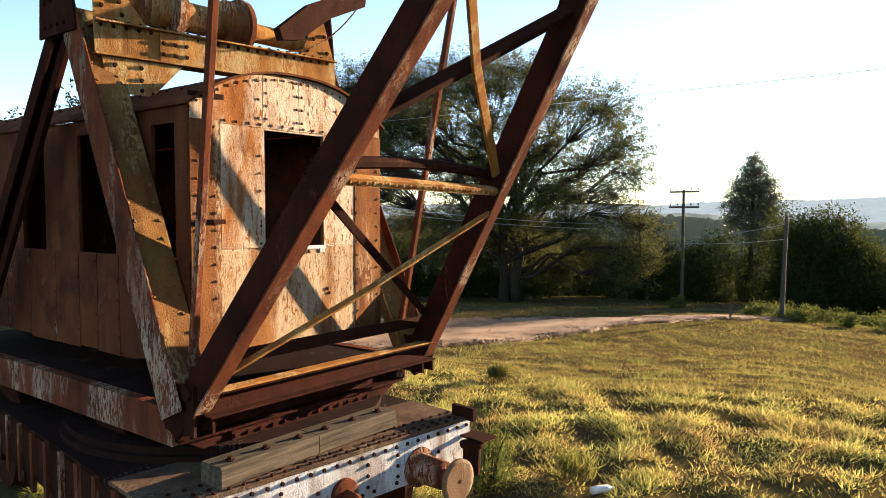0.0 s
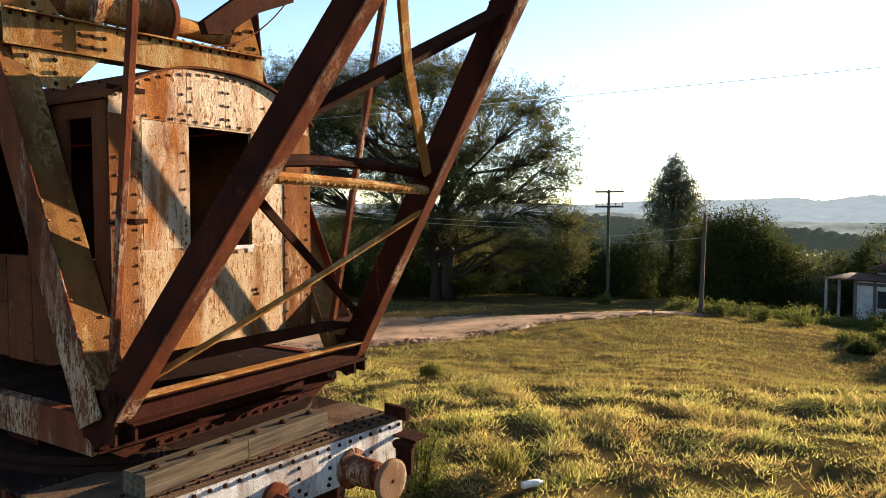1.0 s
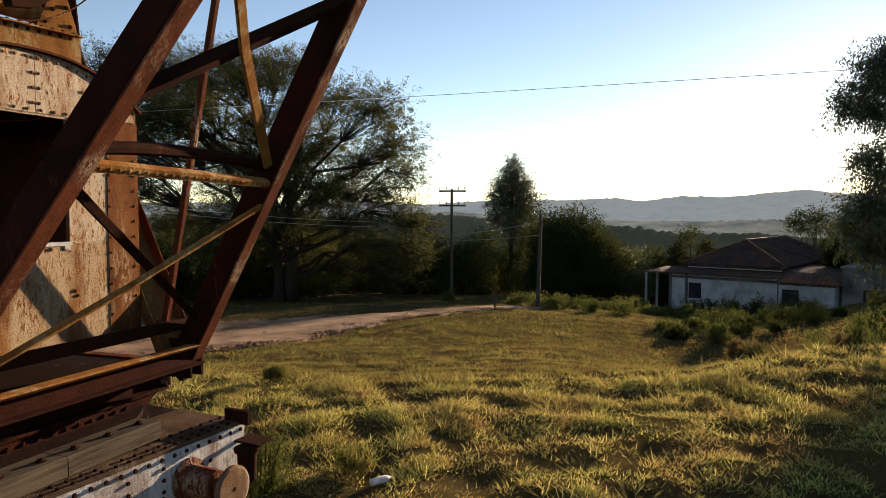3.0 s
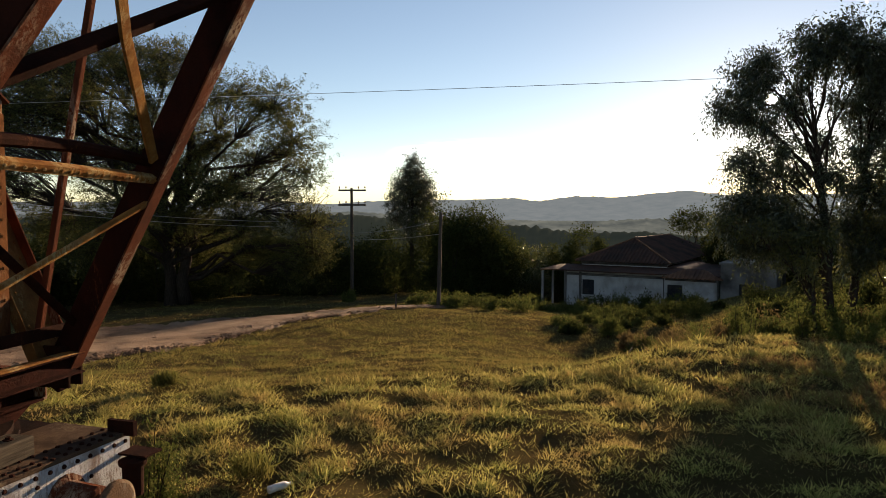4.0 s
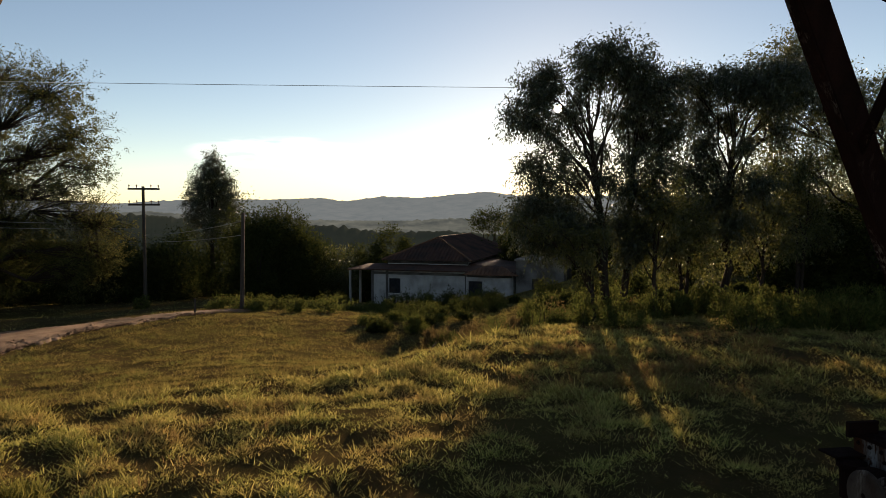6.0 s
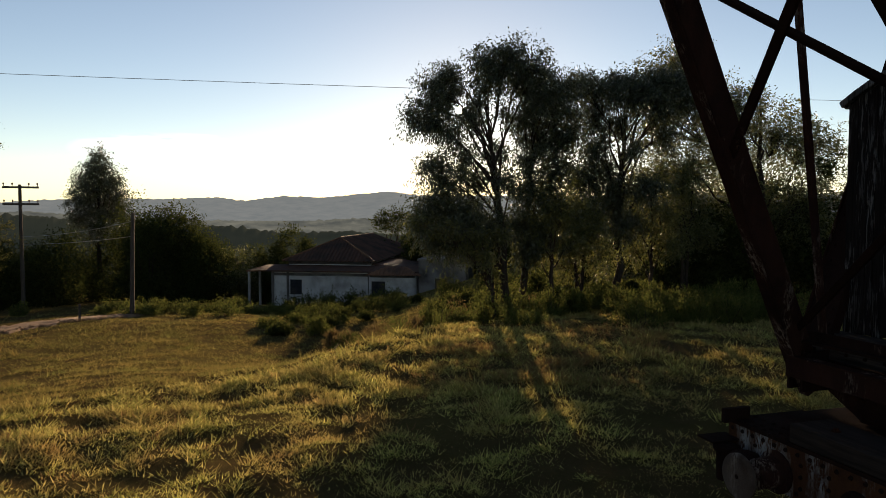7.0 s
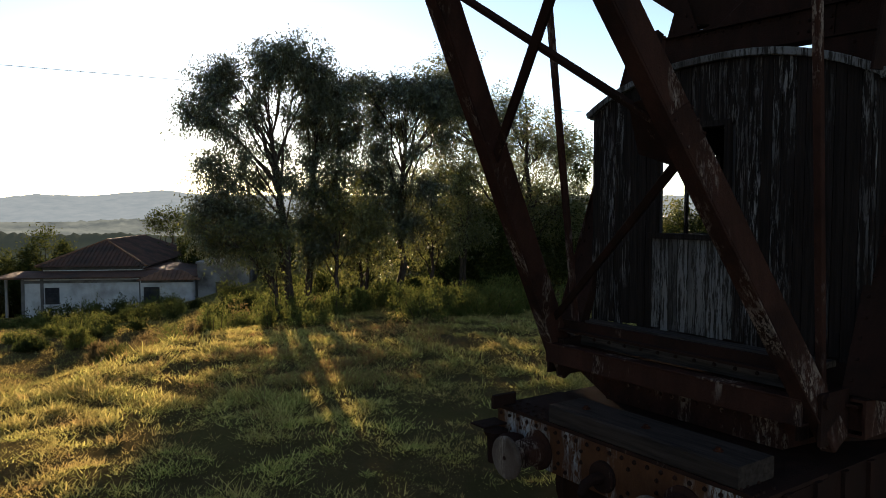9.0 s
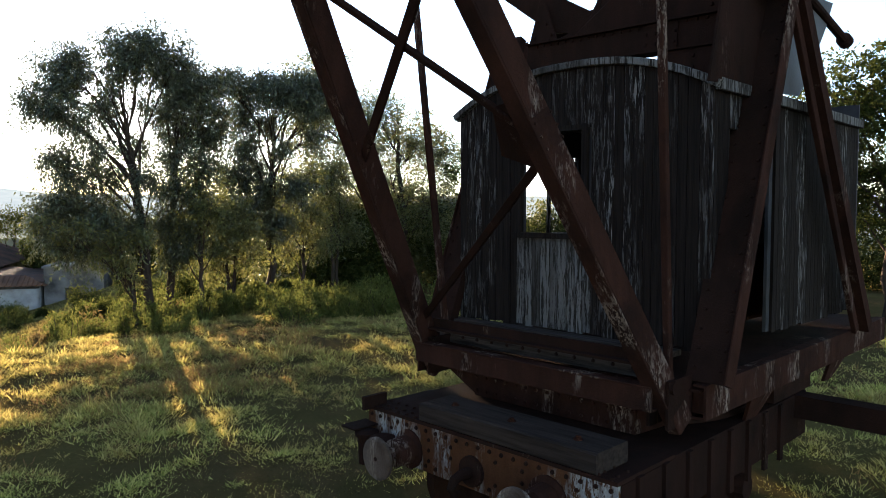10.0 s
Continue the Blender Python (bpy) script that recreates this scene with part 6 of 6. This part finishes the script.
    bm = bmesh.new()
    for i in range(int((x1 - x0) / 0.3)):
        x = x0 + 0.15 + i * 0.3
        t = 1 - abs(x - xm) / (xm - x0)
        tube(bm, [(x, y0 - 0.02, z0 + 0.02), (x, y0 + inset * t, z0 + (z1 - z0) * t + 0.02)], 0.06, 5)
    for i in range(int((y1 - y0) / 0.3)):
        y = y0 + 0.15 + i * 0.3
        t = min(1.0, (y - y0) / inset, (y1 - y) / inset)
        tube(bm, [(x1 + 0.02, y, z0 + 0.02), (x1 - (x1 - xm) * t, y, z0 + (z1 - z0) * t + 0.02)], 0.06, 5)
    tagged(part("ridge_tile", bm, TILE_ROOF, main), kind="stuff")
    bm = bmesh.new()
    tube(bm, [(x0, y0, z0 + 0.04), (xm, y0 + inset, z1 + 0.04), (x1, y0, z0 + 0.04)], 0.09, 6)
    tube(bm, [(xm, y0 + inset, z1 + 0.04), (xm, y1 - inset, z1 + 0.04)], 0.09, 6)
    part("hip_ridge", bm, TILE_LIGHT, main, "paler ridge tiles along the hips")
    for xa, xb, za, zb in ((3.25, 7.5, 3.28, 2.78), (-3.65, -4.95, 3.22, 2.80)):
        bm = bmesh.new()
        plate(bm, [(xa, 1.3, za), (xb, 1.3, zb), (xb, 8.6, zb), (xa, 8.6, za)], (0, 0, 1), 0.10)
        part("eave_roof", bm, TILE_ROOF, e, "dark lean-to tile roof")
    bm = bmesh.new()
    plate(bm, [(-4.9, -0.45, 2.80), (7.4, -0.45, 2.80), (7.4, 1.3, 3.15), (-4.9, 1.3, 3.15)], (0, 0, 1), 0.10)
    part("eave_roof", bm, TILE_ROOF, e, "dark lean-to tile roof")
    hip(3.3, 7.6, -1.0, 1.6, 2.66, 3.25, 1.4, TILE_LIGHT, "small hipped tile roof, sunlight put into its colour")
    bm = bmesh.new()
    wall(bm, Matrix(((1, 0, 0, 0), (0, -1, 0, -0.55), (0, 0, 1, 0), (0, 0, 0, 1))), [3.5, 3.7, 4.8, 7.2], [-0.6, 0.95, 2.15, 2.68], {(1, 1)}, 0.2)
    box(bm, 7.0, 7.2, -0.55, 0, -0.6, 2.68)
    part("annex_wall", bm, PLASTER, e, "white annex wall")
    # dark pilaster strips and a dark band under the eaves
    for x in (-4.62, -3.35, 3.28):
        bm = bmesh.new()
        box(bm, x, x + 0.22, -0.03, -0.004, -0.5, 2.75)
        part("stained_strip", bm, STAIN_SHADE, e, "dark upright plaster strip")
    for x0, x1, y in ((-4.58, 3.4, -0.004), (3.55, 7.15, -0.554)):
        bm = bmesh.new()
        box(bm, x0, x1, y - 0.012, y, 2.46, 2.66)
        part("eave_band", bm, STAIN_SHADE, e, "dark band under the eave")
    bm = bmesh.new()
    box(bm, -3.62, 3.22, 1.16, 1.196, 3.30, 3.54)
    part("eave_band", bm, STAIN_SHADE, e)
    # tall plain wing beyond the annex, its wall coloured dark to stand for shade
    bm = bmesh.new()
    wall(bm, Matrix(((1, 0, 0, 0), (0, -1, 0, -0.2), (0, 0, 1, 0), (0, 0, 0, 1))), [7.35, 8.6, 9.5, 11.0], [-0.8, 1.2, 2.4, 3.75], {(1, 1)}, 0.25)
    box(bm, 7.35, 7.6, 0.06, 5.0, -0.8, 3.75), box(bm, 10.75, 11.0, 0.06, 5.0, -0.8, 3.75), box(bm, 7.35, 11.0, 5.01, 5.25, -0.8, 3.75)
    wing = part("wing_wall", bm, STAIN_SHADE, e, "plaster wall of the taller wing, shade put into its dark colour")
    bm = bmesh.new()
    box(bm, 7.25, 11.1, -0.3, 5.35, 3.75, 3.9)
    part("wing_roof", bm, STAIN_SHADE, e, "flat dark stained roof slab")
    bm = bmesh.new()
    box(bm, 8.6, 9.5, -0.08, -0.04, 1.2, 2.4)
    part("window", bm, DARKNESS, wing, "dark shuttered window")
    # porch
    bm = bmesh.new()
    plate(bm, [(-6.6, -0.3, 2.75), (-4.9, -0.3, 2.80), (-4.9, 4, 2.95), (-6.6, 4, 2.9)], (0, 0, 1), 0.1)
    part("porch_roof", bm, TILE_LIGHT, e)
    for x, y in ((-6.45, -0.1), (-6.45, 2.0)):
        bm = bmesh.new()
        bar(bm, (x, y, -0.5), (x, y, 2.76), 0.16, 0.16, (1, 0, 0))
        part("porch_post", bm, PLASTER, e)
    bm = bmesh.new()
    box(bm, -4.66, -4.60, 0.5, 1.5, -0.2, 2.1)
    part("door", bm, TILE_LIGHT, e, "ochre wooden door under the porch")


house()

# ---- woods, shrubs and weeds ----
rw = random.Random(77)
TOPS_AZ, TOPS = [-20, 10, 16, 20, 24, 26, 28, 31, 34, 37], [6.0, 5.0, 4.5, 4.4, 5.6, 7.6, 7.6, 5.2, 4.6, 4.0]
for i in range(46):
    az = -17 + 54 * (i + rw.random() * 0.7) / 46
    r = rw.uniform(50, 62) if az < 31 else rw.uniform(62, 68)
    top = float(np.interp(az, TOPS_AZ, TOPS)) * rw.uniform(0.8, 1.15) + 0.06 * (r - 50)
    round_bush("wood_edge_bush", at_angle(az, r), rw.uniform(4.5, 6.5), top, "dense dark green thicket at the wood's edge", LEAF_BUSH, 300 + i, 8000 if az > 0 else 4000, 0.17 if az > 0 else 0.24, "thicket", "wood edge", 26)
for az, r, w, h in ((27.0, 52, 5.0, 7.6), (28.8, 55, 5.5, 8.0), (30.6, 57, 5.0, 7.0)):
    round_bush("broad_tree", at_angle(az, r), w, h, "broad leafy tree standing above the thicket", LEAF_BUSH, int(az * 10), 13000, 0.16, "tree", "broad trees", 34)
round_bush("lit_tree", at_angle(33.2, 58), 4.6, 4.9, "yellow-green tree, low sun put into its leaf colour", LEAF_GROVE, 290, 9000, 0.16, "tree", "", 26)
round_bush("round_tree", at_angle(37.6, 64), 4.8, 9.4, "round dark tree beyond the porch", LEAF_BUSH, 291, 12000, 0.17, "tree", "", 30)
for i in range(8):
    az = 47.3 + 5.5 * (i + rw.random() * 0.6) / 8
    round_bush("shade_tree", at_angle(az, rw.uniform(60, 68)), rw.uniform(4.0, 5.0), rw.uniform(6.0, 7.5), "dark leafy tree beside the farmhouse", LEAF_BUSH, 270 + i, 7000, 0.2, "tree", "trees by the house", 24)
# weeds before the house, mostly dark-leaved to stand for the hollow's shade
for i in range(14):
    az = 39 + 9 * (i + rw.random()) / 14
    bush("weed_clump", at_angle(az, rw.uniform(27, 42)), rw.uniform(0.8, 1.5), rw.uniform(0.45, 1.0), "tall rank weeds in front of the farmhouse", LEAF_BUSH if i % 3 else LEAF_WEED, 640 + i, 900, 0.14, 0.12, -0.9, "weeds", "weeds", 9)
for i in range(6):
    az = 39.5 + 5 * (i + rw.random()) / 6
    bush("tan_weed", at_angle(az, rw.uniform(22.5, 27)), rw.uniform(0.6, 1.0), rw.uniform(0.6, 1.1), "dense tuft of straw-coloured weeds", LEAF_TAN if i % 3 else LEAF_WEED, 720 + i, 1500, 0.22, 0.045, -1.4, "weeds", "tan weeds", 12)
for i in range(16):
    az = 36.5 + 10 * (i + rw.random()) / 16
    bush("weed_clump", at_angle(az, rw.uniform(44, 47)), rw.uniform(1.0, 2.0), rw.uniform(0.9, 1.7), "rank weeds against the farmhouse wall", LEAF_WEED if i % 2 else LEAF_BUSH, 680 + i, 800, 0.16, 0.14, -0.9, "weeds", "weeds", 9)
for i in range(14):
    az = 32 + 17 * (i + rw.random() * 0.7) / 14
    r = rw.uniform(66, 85)
    round_bush("valley_tree", at_angle(az, r), rw.uniform(4.5, 6.5), rw.uniform(3.5, 5.5), "round dark tree beyond the farmhouse", LEAF_BUSH, 350 + i, 6000, 0.24, "tree", "valley trees", 24)
for i in range(12):
    az = 52.5 + 13 * (i + rw.random() * 0.7) / 12
    round_bush("shade_tree", at_angle(az, rw.uniform(48, 60)), rw.uniform(4.0, 5.5), rw.uniform(3.6, 4.8), "dark leafy tree beside the farmhouse", LEAF_BUSH, 380 + i, 6000, 0.2, "tree", "trees by the house", 24)
for i in range(26):
    az = 43.5 + 16 * (i + rw.random() * 0.8) / 26
    bush("shrub", at_angle(az, rw.uniform(18.5, 24)), rw.uniform(0.6, 1.3), rw.uniform(0.5, 1.15), "wild shrub on the edge of the knoll", LEAF_TAN if i % 5 == 2 else LEAF_WEED, 1700 + i, 1100, 0.12, 0.10, -0.9, "shrub", "wild shrubs", 12)
for i in range(26):
    az = 65.5 + 32 * (i + rw.random() * 0.7) / 26
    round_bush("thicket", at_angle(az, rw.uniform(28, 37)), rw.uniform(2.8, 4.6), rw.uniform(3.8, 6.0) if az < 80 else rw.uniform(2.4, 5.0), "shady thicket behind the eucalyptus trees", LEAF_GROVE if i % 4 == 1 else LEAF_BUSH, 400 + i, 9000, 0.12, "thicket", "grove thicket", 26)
for i in range(6):
    round_bush("thicket", at_angle(98 + 4 * i, 36), 5.5, 4.5 + (i % 3), "shady thicket behind the plank crane", LEAF_BUSH, 470 + i, 8000, 0.16, "thicket", "grove thicket", 26)
for i in range(5):
    az = 56.5 + 9 * (i + rw.random() * 0.8) / 5
    round_bush("understory_shrub", at_angle(az, rw.uniform(25, 29)), rw.uniform(1.0, 1.8), rw.uniform(0.9, 1.7), "loose shrub growing between the eucalyptus trunks", LEAF_GROVE if i % 2 else LEAF_BUSH, 780 + i, 3500, 0.11, "shrub", "understory shrubs", 14)
for i in range(18):
    az = 49 + 13 * (i + rw.random()) / 18
    bush("slope_shrub", at_angle(az, rw.uniform(25, 40)), rw.uniform(1.0, 2.0), rw.uniform(0.7, 1.5), "scrubby bush on the slope beside the farmhouse", LEAF_WEED if i % 3 == 0 else LEAF_BUSH, 1760 + i, 1800, 0.14, 0.14, -0.6, "shrub", "slope shrubs", 14)
for i in range(22):
    az = 60 + 15 * (i + rw.random()) / 22
    bush("bright_weed", at_angle(az, rw.uniform(21.5, 27)), rw.uniform(0.8, 1.4), rw.uniform(0.7, 1.2), "tall yellow-green weeds before the thicket", LEAF_WEED, 760 + i, 1800, 0.15, 0.09, -1.2, "weeds", "weeds", 12)
for i in range(30):
    az = 44 + 56 * (i + rw.random()) / 30
    r = rw.uniform(18.5, 26) if az > 46 else rw.uniform(20, 40)
    bush("weed_clump", at_angle(az, r), rw.uniform(0.8, 1.7), rw.uniform(0.6, 1.3), "tall tangled weeds in the grass", LEAF_WEED, 500 + i, 1000, 0.10, 0.16, -0.8, "weeds", "weeds", 9)
for i in range(16):
    az = 24 + 14 * (i + rw.random()) / 16
    bush("weed_clump", at_angle(az, rw.uniform(35.5, 43)), rw.uniform(1.0, 2.0), rw.uniform(0.6, 1.1), "bright weeds beside the road", LEAF_WEED, 600 + i, 900, 0.14, 0.16, -0.8, "weeds", "weeds", 9)
# field weeds whose dark leaves also stand in for a shadow on the grass
for i in range(9):
    az = 35.5 + 6 * (i + rw.random()) / 9
    bush("weed_clump", at_angle(az, rw.uniform(27, 36)), rw.uniform(0.7, 1.3), rw.uniform(0.25, 0.5), "rank weeds in the lower field, dark to stand for shadow", LEAF_BUSH if i % 4 else LEAF_WEED, 900 + i, 1300, 0.13, 0.13, -0.9, "weeds", "weeds", 11)
for i in range(8):
    az = 65.5 + 8 * (i + rw.random()) / 8
    bush("bright_weed", at_angle(az, rw.uniform(19.6, 21)), rw.uniform(0.7, 1.2), rw.uniform(0.6, 1.0), "tall yellow-green weeds before the thicket", LEAF_WEED, 930 + i, 1600, 0.14, 0.09, -1.2, "weeds", "weeds", 12)


bush("feathery_shrub", at_angle(3.6, 7.4), 0.7, 0.95, "feathery dull green shrub beside the buffer", LEAF_WEED, 801, 2200, 0.07, 0.10, -0.9, "shrub", "", 14)
bush("grass_tussock", at_angle(10.4, 7.9), 0.6, 0.3, "tall grass tussock on the knoll's edge", GRASS_MID, 803, 700, 0.14, 0.05, -1.6, "tussock", "tussocks", 10)
bush("grass_tussock", at_angle(4.7, 12.6), 0.42, 0.15, "tall grass tussock on the knoll's edge", GRASS_MID, 804, 800, 0.16, 0.06, -1.6, "tussock", "tussocks", 10)
bush("pole_shrub", at_angle(18.7, 43.6), 0.9, 1.3, "pale shrub at the foot of the pole", LEAF_WEED, 805, 900, 0.14, 0.2, -0.4, "shrub", "", 10)


def brush_pile(base):
    rnd = random.Random(9)
    root = thing("brush_pile", Matrix.Translation(base), "heap of grey dead branches in the weeds", "brush pile")
    for i in range(22):
        bm = bmesh.new()
        a, l = rnd.uniform(0, 2 * math.pi), rnd.uniform(0.5, 1.1)
        c = Vector((rnd.uniform(-0.7, 0.7), rnd.uniform(-0.4, 0.4), rnd.uniform(0.05, 0.35)))
        d = Vector((math.cos(a), math.sin(a), rnd.uniform(-0.15, 0.5))) * l * 0.5
        tube(bm, [c - d, c + Vector((0, 0, rnd.uniform(-0.05, 0.08))), c + d], [0.03, 0.024, 0.010], 6)
        part("branch", bm, POLE_WOOD, root)


brush_pile(at_angle(42.9, 22.0))


def stub_post(base, h):
    root = thing("stub_post", Matrix.Translation(base), "short weathered wooden post in the grass", "post", "stub posts")
    bm = bmesh.new()
    tube(bm, [(0, 0, -0.2), (0.02, 0, h * 0.6), (0.03, 0.01, h), (0.03, 0.01, h + 0.01)], [0.05, 0.048, 0.042, 0.02], 8)
    part("post", bm, POLE_WOOD, root)


stub_post(at_angle(22.4, 33.5), 0.7)
stub_post(at_angle(32.5, 45), 0.8)


def bottle(base):
    root = thing("plastic_bottle", Matrix.Translation(base) @ pose(0, 0, 0.06, 0, 0, 20), "crushed white plastic bottle lying in the grass", "bottle")
    bm = bmesh.new()
    tube(bm, [(-0.13, 0, 0), (-0.125, 0, 0), (-0.04, 0, 0.004), (0.05, 0, 0), (0.09, 0, 0), (0.11, 0, 0), (0.135, 0, 0)], [0.03, 0.042, 0.040, 0.042, 0.034, 0.016, 0.015], 12)
    part("body", bm, PLASTIC, root, "", True)
    bm = bmesh.new()
    tube(bm, [(0.130, 0, 0), (0.155, 0, 0)], 0.018, 10)
    part("cap", bm, PLASTIC, root)


bottle(at_angle(13.0, 7.55))


# ---- grass ----
def grass(name, count, r0, r1, az0, az1, blades, height, mat, seed, label, patch=None, thin=1.0):
    rng = np.random.default_rng(seed)
    r = r0 * (r1 / r0) ** rng.random(count)
    a = np.radians(rng.uniform(az0, az1, count))
    x, y = r * np.sin(a), r * np.cos(a)
    ok = ~on_road(x, y, -0.3 + 0.35 * rng.normal(size=count))
    if patch is not None:
        ok &= patch(x, y, rng)
    x, y, r = x[ok], y[ok], r[ok]
    low = hummocks(x, y, r) < -0.012
    bald = np.array([noise.noise(Vector((p * 1.5, q * 1.5, 5.1))) + 0.5 * noise.noise(Vector((p * 4.1, q * 4.1, 2.2))) for p, q in zip(x, y)]) < -0.17 + 0.085 * np.clip(10.5 - r, 0, 5)
    keep = ~((low | bald) & (rng.random(len(x)) < 0.86))
    x, y, r = x[keep], y[keep], r[keep]
    n = len(x)
    k = n * blades
    lump = np.array([noise.noise(Vector((p * 0.9, q * 0.9, 7.7))) + 0.6 * noise.noise(Vector((p * 2.6, q * 2.6, 1.2))) for p, q in zip(x, y)])
    sp = np.repeat((0.018 + 0.0042 * r) * rng.uniform(0.5, 1.8, n), blades)
    ox, oy = rng.normal(size=k), rng.normal(size=k)
    bx, by = np.repeat(x, blades) + ox * sp, np.repeat(y, blades) + oy * sp
    br = np.hypot(bx, by)
    bz = ground_z(bx, by) - 0.01
    vig = np.repeat(rng.gamma(6, 0.16, n) * np.clip(0.95 + 0.9 * lump, 0.4, 1.9), blades)
    h = height * vig * rng.uniform(0.45, 1.25, k) * (1 + 0.006 * br) * np.clip(0.02 + 0.085 * br, 0.45, 0.95)
    d = np.arctan2(oy, ox) + rng.normal(size=k) * 0.7
    lean = rng.uniform(0.3, 2.0, k) * h
    w = thin * (0.0042 + 0.00052 * br) * rng.uniform(0.7, 1.3, k)
    turn = d + 1.5708 + rng.normal(size=k) * 0.5
    b = np.stack([bx, by, bz], -1)
    side = np.stack([np.cos(turn) * w, np.sin(turn) * w, 0 * w], -1)
    tip = b + np.stack([np.cos(d) * lean, np.sin(d) * lean, h * (0.75 + 0.25 * rng.random(k))], -1)
    verts = np.stack([b - side, b + side, tip], 1).reshape(-1, 3)
    faces = np.arange(k * 3).reshape(-1, 3)
    ob = cloud(name, verts, faces, mat, None, "", 3)
    return tagged(ob, label, "grass", kind="stuff")


def patchy(lo, scale, inside=False):
    """Where grass grows in patches; inside keeps it within the knoll's edge."""
    def f(x, y, rng):
        v = np.array([noise.noise(Vector((p * scale, q * scale, 3.3))) for p, q in zip(x, y)])
        ok = v + rng.normal(size=len(x)) * 0.12 > lo
        if inside:
            edge = np.interp(np.degrees(np.arctan2(x, y)), CREST_AZ, CREST) * np.interp(np.degrees(np.arctan2(x, y)), [40, 60], [1.02, 1.15])
            ok &= np.hypot(x, y) < edge * (1 + 0.07 * v + 0.03 * rng.normal(size=len(x)))
        return ok
    return f


grass("meadow_grass", 43500, 4.5, 22, -32, 118, 17, 0.078, GRASS, 1, "lush uneven green grass catching low light", patchy(-0.45, 0.35, True))
def near_crest(x, y, rng):
    """Along the knoll's crest, thinning out inwards."""
    c = np.interp(np.degrees(np.arctan2(x, y)), CREST_AZ, CREST)
    k = np.hypot(x, y) / c
    return (k < 1.02 + 0.02 * rng.normal(size=len(x))) & (rng.random(len(x)) < np.clip((k - 0.66) / 0.25, 0, 1))


grass("crest_grass", 15000, 7.5, 20, -32, 60, 14, 0.088, GRASS, 8, "taller bright grass along the knoll's crest", near_crest)
grass("dry_grass", 9000, 4.5, 22, -32, 118, 11, 0.085, GRASS_DRY, 2, "straw-coloured dry grass among the green", patchy(0.05, 0.30, True))
def sparse_under_woods(x, y, rng):
    """Thin grass between the road and the woods, where the darker soil shows."""
    r, a = np.hypot(x, y), np.degrees(np.arctan2(x, y))
    return (r < np.interp(a, ROAD_AZ, ROAD_NEAR)) | (a > 23) | (rng.random(len(x)) < 0.18)


grass("field_grass", 80000, 11, 58, -32, 100, 8, 0.07, GRASS_FIELD, 3, "short yellowing grass of the lower field", sparse_under_woods, 0.72)
grass("field_green", 9000, 12, 48, -32, 100, 9, 0.09, GRASS_MID, 4, "short green grass of the lower field", patchy(0.18, 0.12))
grass("near_grass", 9000, 0.4, 14, 118, 328, 9, 0.08, GRASS, 5, "short trodden grass between the cranes", patchy(-0.3, 0.3))
grass("near_turf", 3500, 0.4, 4.6, -32, 118, 9, 0.07, GRASS, 6, "short trodden grass between the cranes", patchy(-0.3, 0.3))
grass("reddish_grass", 3000, 12, 19, 49, 68, 10, 0.10, GRASS_DRY, 7, "reddish dry grass under the eucalyptus trees", patchy(0.0, 0.35))
